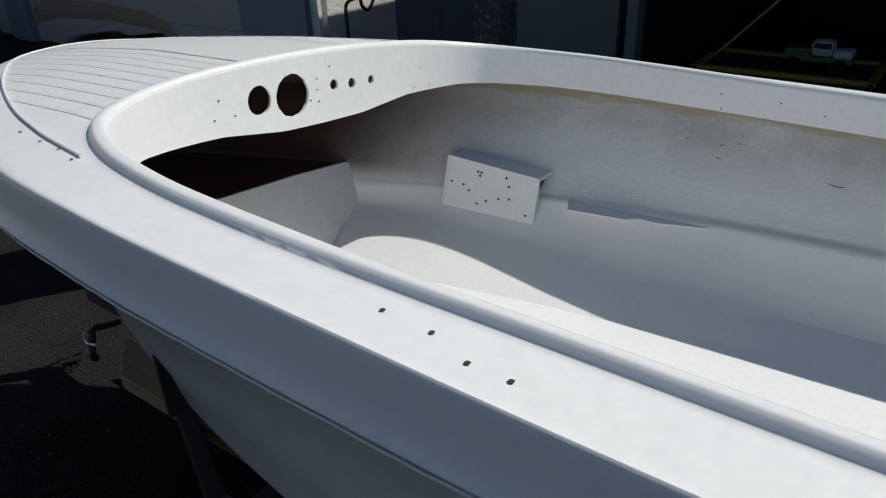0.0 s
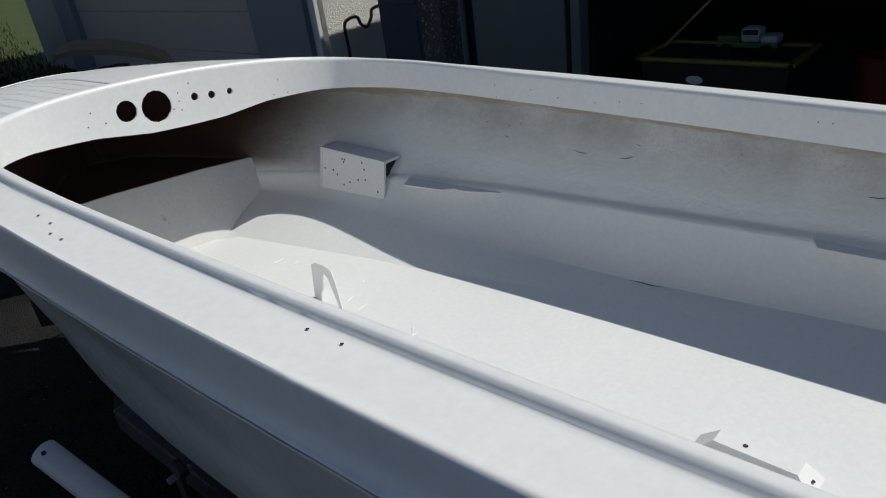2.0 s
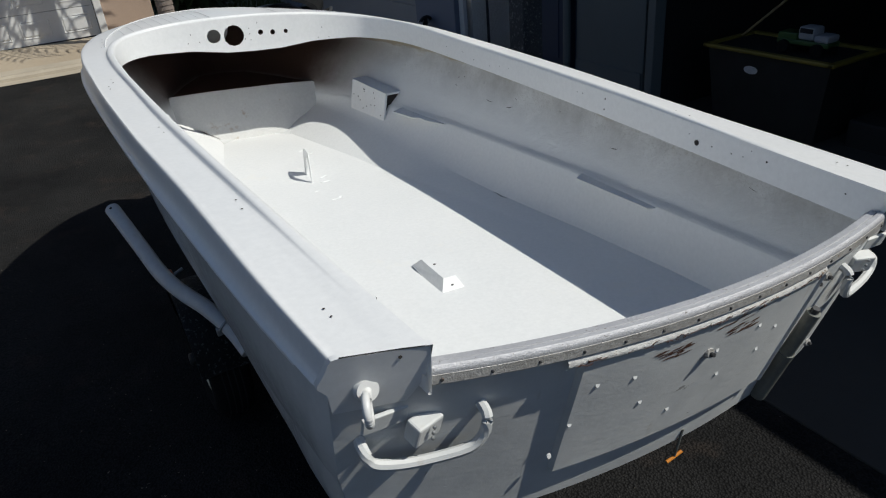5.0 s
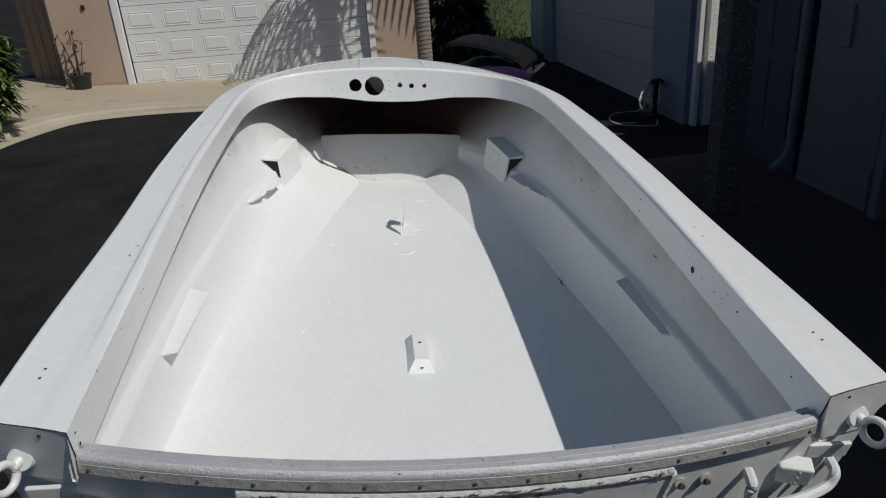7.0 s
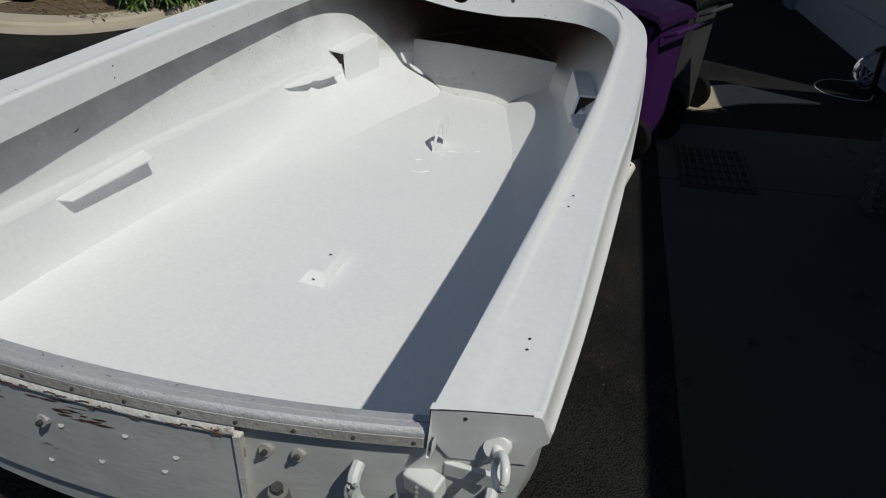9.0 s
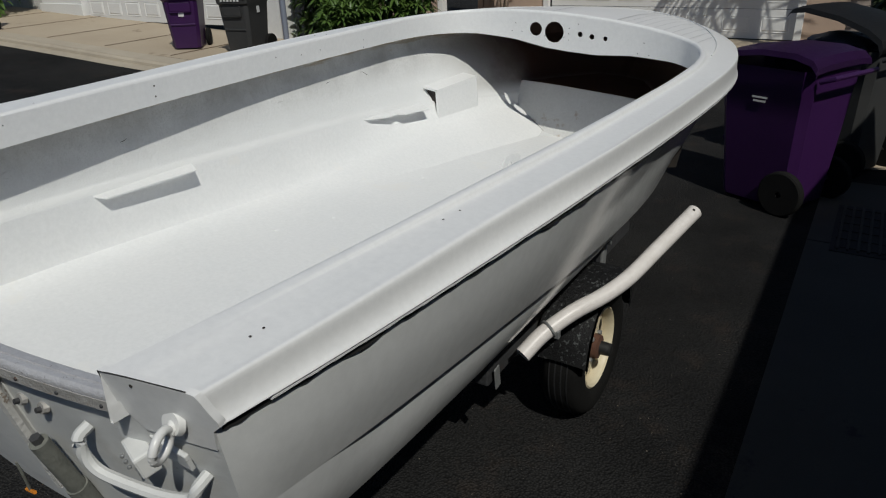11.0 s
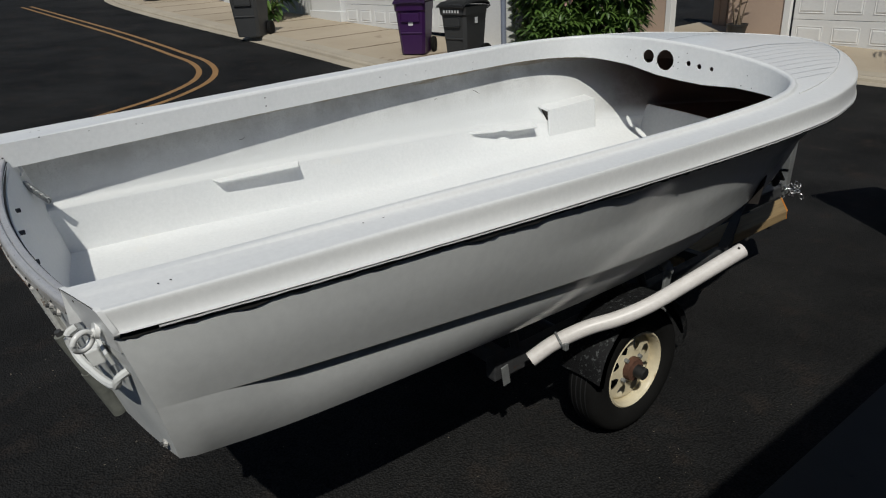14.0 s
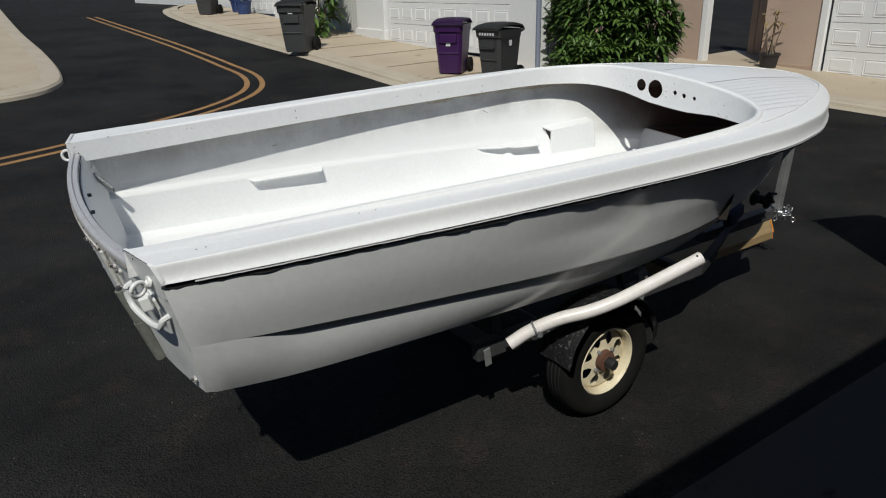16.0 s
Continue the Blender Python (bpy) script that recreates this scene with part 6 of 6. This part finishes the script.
shrub("spiky_plant", "tall green shrub with long leaves on bare branches behind the bin", (-14.1, 7.3, on_ground(-14.1, 7.3, 0.1)), (1.05, 0.6, 2.5), 85, 9, 0.40, (7, 10))
shrub("spiky_plant", "tall leafy plant before the lawn", (1.95, 13.4, 0), (0.75, 0.6, 1.7), 260, 12, 0.34, (6, 9), flowers=6, mat="leaf_dark")
shrub("shrub", "dark green shrub before the lawn", (2.30, 14.3, 0), (0.72, 0.7, 1.1), 230, 15, 0.22, (6, 9), mat="leaf_dark")

# potted plants
def flower_pot(label, mat, x, y, z, r, h, seed, leafy=False):
    e = thing("flower_pot", label, "pot", pose(x, y, z))
    part("pot", lathe([(0, 0.0), (0, r * 0.78), (h * 0.85, r), (h * 0.85, r * 1.08), (h, r * 1.1), (h, r * 0.98), (h * 0.86, r * 0.92), (h * 0.86, 0.0)], 28, "Z"), M[mat], e)
    rng = random.Random(seed)
    bm, lv = None, bmesh.new()
    for k in range(7):
        a = math.tau * k / 7
        top = Vector((0.5 * r * math.cos(a) + rng.uniform(-0.12, 0.12), 0.5 * r * math.sin(a), h + rng.uniform(0.25, 0.75)))
        bm = rod([(0.3 * r * math.cos(a), 0.3 * r * math.sin(a), h * 0.8), (0.6 * top.x, 0.6 * top.y, h + 0.5 * (top.z - h)), top], [0.012, 0.010, 0.006], 6, bm)
        for i in range(26 if leafy else 5):
            t = rng.uniform(0, math.tau)
            leaf_quad(lv, top - Vector((0, 0, rng.uniform(0, 0.5) if leafy else 0)), Vector((math.cos(t), math.sin(t), rng.uniform(-0.9, 0.5))).normalized(), Vector((0, 0, 1)), rng.uniform(0.10, 0.2), 0.035)
    part("stems", bm, M["bark"], e)
    part("foliage", lv, M["leaf" if leafy else "leaf_dry"], e)


flower_pot("black plastic pot with a dry spindly plant by the tan wall", "black_plastic", -4.75, 11.95, on_ground(-4.75, 11.95, 0.10), 0.17, 0.25, 3)
flower_pot("glazed blue pot with a leafy yellow-green plant", "blue_glaze", -20.9, 7.9, on_ground(-20.9, 7.9, 0.12), 0.26, 0.42, 4, True)
flower_pot("glazed blue pot with a small plant", "blue_glaze", -21.7, 8.0, on_ground(-21.7, 8.0, 0.12), 0.26, 0.42, 5)

# palm trunk and lawn
palm = thing("palm_tree", "ringed grey-brown palm trunk beside the tan house", "palm tree")
prof = []
for k in range(60):
    z = k * 0.07
    prof += [(z, 0.128 - 0.008 * (z / 4)), (z + 0.055, 0.122 - 0.008 * (z / 4)), (z + 0.06, 0.131 - 0.008 * (z / 4))]
part("trunk", lathe(prof, 20, "Z", (1.12, 11.0, -0.02)), M["palm_bark"], palm)
cr = bmesh.new()
rng = random.Random(21)
for k in range(13):
    a = math.tau * k / 13 + rng.uniform(-0.1, 0.1)
    rise = rng.uniform(-0.2, 0.9)
    rib = [Vector((1.12, 11.0, 4.0)) + Vector((math.cos(a) * s, math.sin(a) * s, rise * s - 0.33 * s * s)) for s in np.linspace(0.1, 1.9, 14)]
    rod(rib, [0.02 - 0.001 * i for i in range(14)], 4, cr)
    for p, q in zip(rib, rib[1:]):
        d = (q - p).normalized()
        for s in (-1, 1):
            side = d.cross(Vector((0, 0, 1))).normalized() * s
            leaf_quad(cr, p, (side + d * 0.6 - Vector((0, 0, 0.35))).normalized(), Vector((0, 0, 1)), 0.50, 0.050)
part("crown", cr, M["leaf_dark"], palm)
strip("lawn", [(1.3, 13.0), (2.6, 13.0), (4.4, 13.0)], [(0, 70), (10, 70), (22, 70)], 0.02, 0.02, "lawn", "sunlit green lawn behind the houses", "lawn", 10)
rng = random.Random(31)
bm = bmesh.new()
for k in range(9000):
    y = rng.uniform(13.0, 40.0)
    x = rng.uniform(1.4, 3.6) + (y - 13) * rng.uniform(0.0, 0.26)
    a = rng.uniform(0, math.tau)
    leaf_quad(bm, Vector((x, y, 0.015)), Vector((0.4 * math.cos(a), 0.4 * math.sin(a), 1)).normalized(), Vector((math.cos(a), math.sin(a), 0)), rng.uniform(0.07, 0.15), 0.022)
tagged(part("grass", bm, M["grass"]), "short green grass blades of the lawn", "grass", kind="stuff")
wall("wall_garden", (-8, 72, -0.1), (30, 72.3, 2.4), "pale_wood", "pale fence far behind the lawn", "fence")

# fallen leaves on the planting bed
rng = random.Random(41)
bm = bmesh.new()
for k in range(900):
    x, y = rng.uniform(-6.3, -4.85), rng.uniform(6.4, 10.5)
    a = rng.uniform(0, math.tau)
    leaf_quad(bm, Vector((x, y, on_ground(x, y, 0.105 + rng.random() * 0.01))), Vector((math.cos(a), math.sin(a), 0.1)).normalized(), Vector((0, 0, 1)), rng.uniform(0.04, 0.09), 0.022)
tagged(part("leaf_litter", bm, M["leaf_dry"]), "dry brown fallen leaves on the soil", "leaf litter", kind="stuff")

# ---- things by the shaded houses ----
hose = thing("garden_hose", "pale garden hose coiled over a wall holder down to the ground", "hose")
rng = random.Random(7)
for k in range(7):
    w, drop = rng.uniform(0.12, 0.34), rng.uniform(0.28, 0.40)
    off = rng.uniform(-0.05, 0.05)
    pts = [Vector((3.47 - 0.015 * k + 0.8 * w * math.sin(t), 7.10 + off + 0.8 * w * math.sin(t), 0.42 - drop * (1 - math.cos(t)) / 2 + 0.012 * rng.random())) for t in [math.tau * i / 26 for i in range(27)]]
    part("hose_loop", rod(pts, 0.009, 7), M["hose"], hose)
pts = spline([(3.52, 7.3, 0.2), (3.40, 7.45, 0.03), (3.15, 7.5, 0.012), (2.95, 7.2, 0.012), (3.0, 6.85, 0.012), (3.3, 6.7, 0.012), (3.45, 6.95, 0.012)], 6)
part("hose_end", rod(pts, 0.009, 7), M["hose"], hose)
part("holder", rod(spline([(3.34, 7.02, 0.40), (3.40, 7.05, 0.445), (3.47, 7.10, 0.455), (3.54, 7.14, 0.445), (3.59, 7.18, 0.41)], 4), 0.020, 8), M["dark"], hose, "dark bent hose holder")
part("holder_post", box((0.05, 0.05, 0.44), (3.47, 7.10, 0.22), 0.006), M["dark"], hose, smooth=False)

grate = thing("drain_grate", "black iron drain grate set in the asphalt", "drain grate", pose(1.68, 4.40, 0.022), kind="structure")
part("frame", box((0.52, 0.86, 0.012), (0, 0, 0.003), 0.003), M["dark"], grate, smooth=False)
for k in range(9):
    part("grate_bar", box((0.016, 0.80, 0.014), (-0.22 + 0.055 * k, 0, 0.012), 0.002), M["iron"], grate, smooth=False)
for k in range(6):
    part("cross_bar", box((0.47, 0.012, 0.010), (0, -0.36 + 0.144 * k, 0.0115), 0.002), M["iron"], grate, smooth=False)

tub = thing("tool_tub", "black plastic tool tub with a yellow rim in the dark garage", "tool tub", pose(4.05, 2.54, 0.016))
bm = loft([[Vector((sx * (0.22 + 0.05 * f), sy * (0.44 + 0.07 * f), 0.02 + 0.58 * f)) for sx, sy in ((-1, -1), (1, -1), (1, 1), (-1, 1))] for f in (0, 0.3, 0.7, 1)], None, True)
bm.verts.ensure_lookup_table()
bm.faces.new([bm.verts[k] for k in range(4)])
part("body", bm, M["black_plastic"], tub, smooth=False)
for sy in (-1, 1):
    part("rim", box((0.60, 0.05, 0.03), (0, sy * 0.52, 0.615), 0.008), M["yellow"], tub, "yellow rim", smooth=False)
for sx in (-1, 1):
    part("rim", box((0.05, 1.08, 0.03), (sx * 0.275, 0, 0.615), 0.008), M["yellow"], tub, "yellow rim", smooth=False)
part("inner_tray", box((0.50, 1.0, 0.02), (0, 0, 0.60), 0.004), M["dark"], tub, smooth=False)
part("lid_arm", rod([(0.1, 0.50, 0.62), (0.35, 0.12, 1.05)], 0.010, 8), M["wood"], tub)
b = bmesh.new()
b.faces.new([b.verts.new((-0.268, 0.11 + 0.06 * math.cos(t), 0.48 + 0.03 * math.sin(t))) for t in [math.tau * i / 24 for i in range(24)]])
part("sticker", b, M["mark"], tub, "pale oval sticker", smooth=False)

toy = thing("toy_truck", "toy pickup truck in white, greyed for the garage shade, and green, standing on the tub", "toy", pose(3.98, 2.36, 0.628, 0, 0, 0))
part("chassis", box((0.14, 0.40, 0.035), (0, 0, 0.085), 0.008), M["toy_green"], toy, smooth=False)
# white toy body made grey in place of the garage shade
part("bonnet", box((0.135, 0.11, 0.05), (0, -0.14, 0.125), 0.014), M["grey_door"], toy)
part("cabin", box((0.125, 0.13, 0.095), (0, -0.02, 0.15), 0.022), M["grey_door"], toy)
part("load_bed", box((0.135, 0.15, 0.045), (0, 0.12, 0.122), 0.008), M["toy_green"], toy, smooth=False)
part("windows", box((0.128, 0.10, 0.035), (0, -0.02, 0.168), 0.006), M["dark"], toy, smooth=False)
for y in (-0.13, 0.13):
    for s in (-1, 1):
        part("toy_wheel", lathe([(-0.02, 0.0), (-0.02, 0.045), (0.02, 0.045), (0.02, 0.0)], 20, "X", (s * 0.075, y, 0.05)), M["tyre"], toy)
can = lathe([(0, 0), (0, 0.14), (0.36, 0.14), (0.38, 0.12), (0.38, 0)], 24, "Z", (4.25, 1.62, 0.22))
tagged(part("red_canister", can, M["red"]), "red canister among dark things in the garage", "canister")
tagged(part("storage_box", box((0.5, 0.7, 0.22), (4.25, 1.62, 0.11), 0.02), M["dark"], smooth=False), "dark storage box on the garage floor", "box")
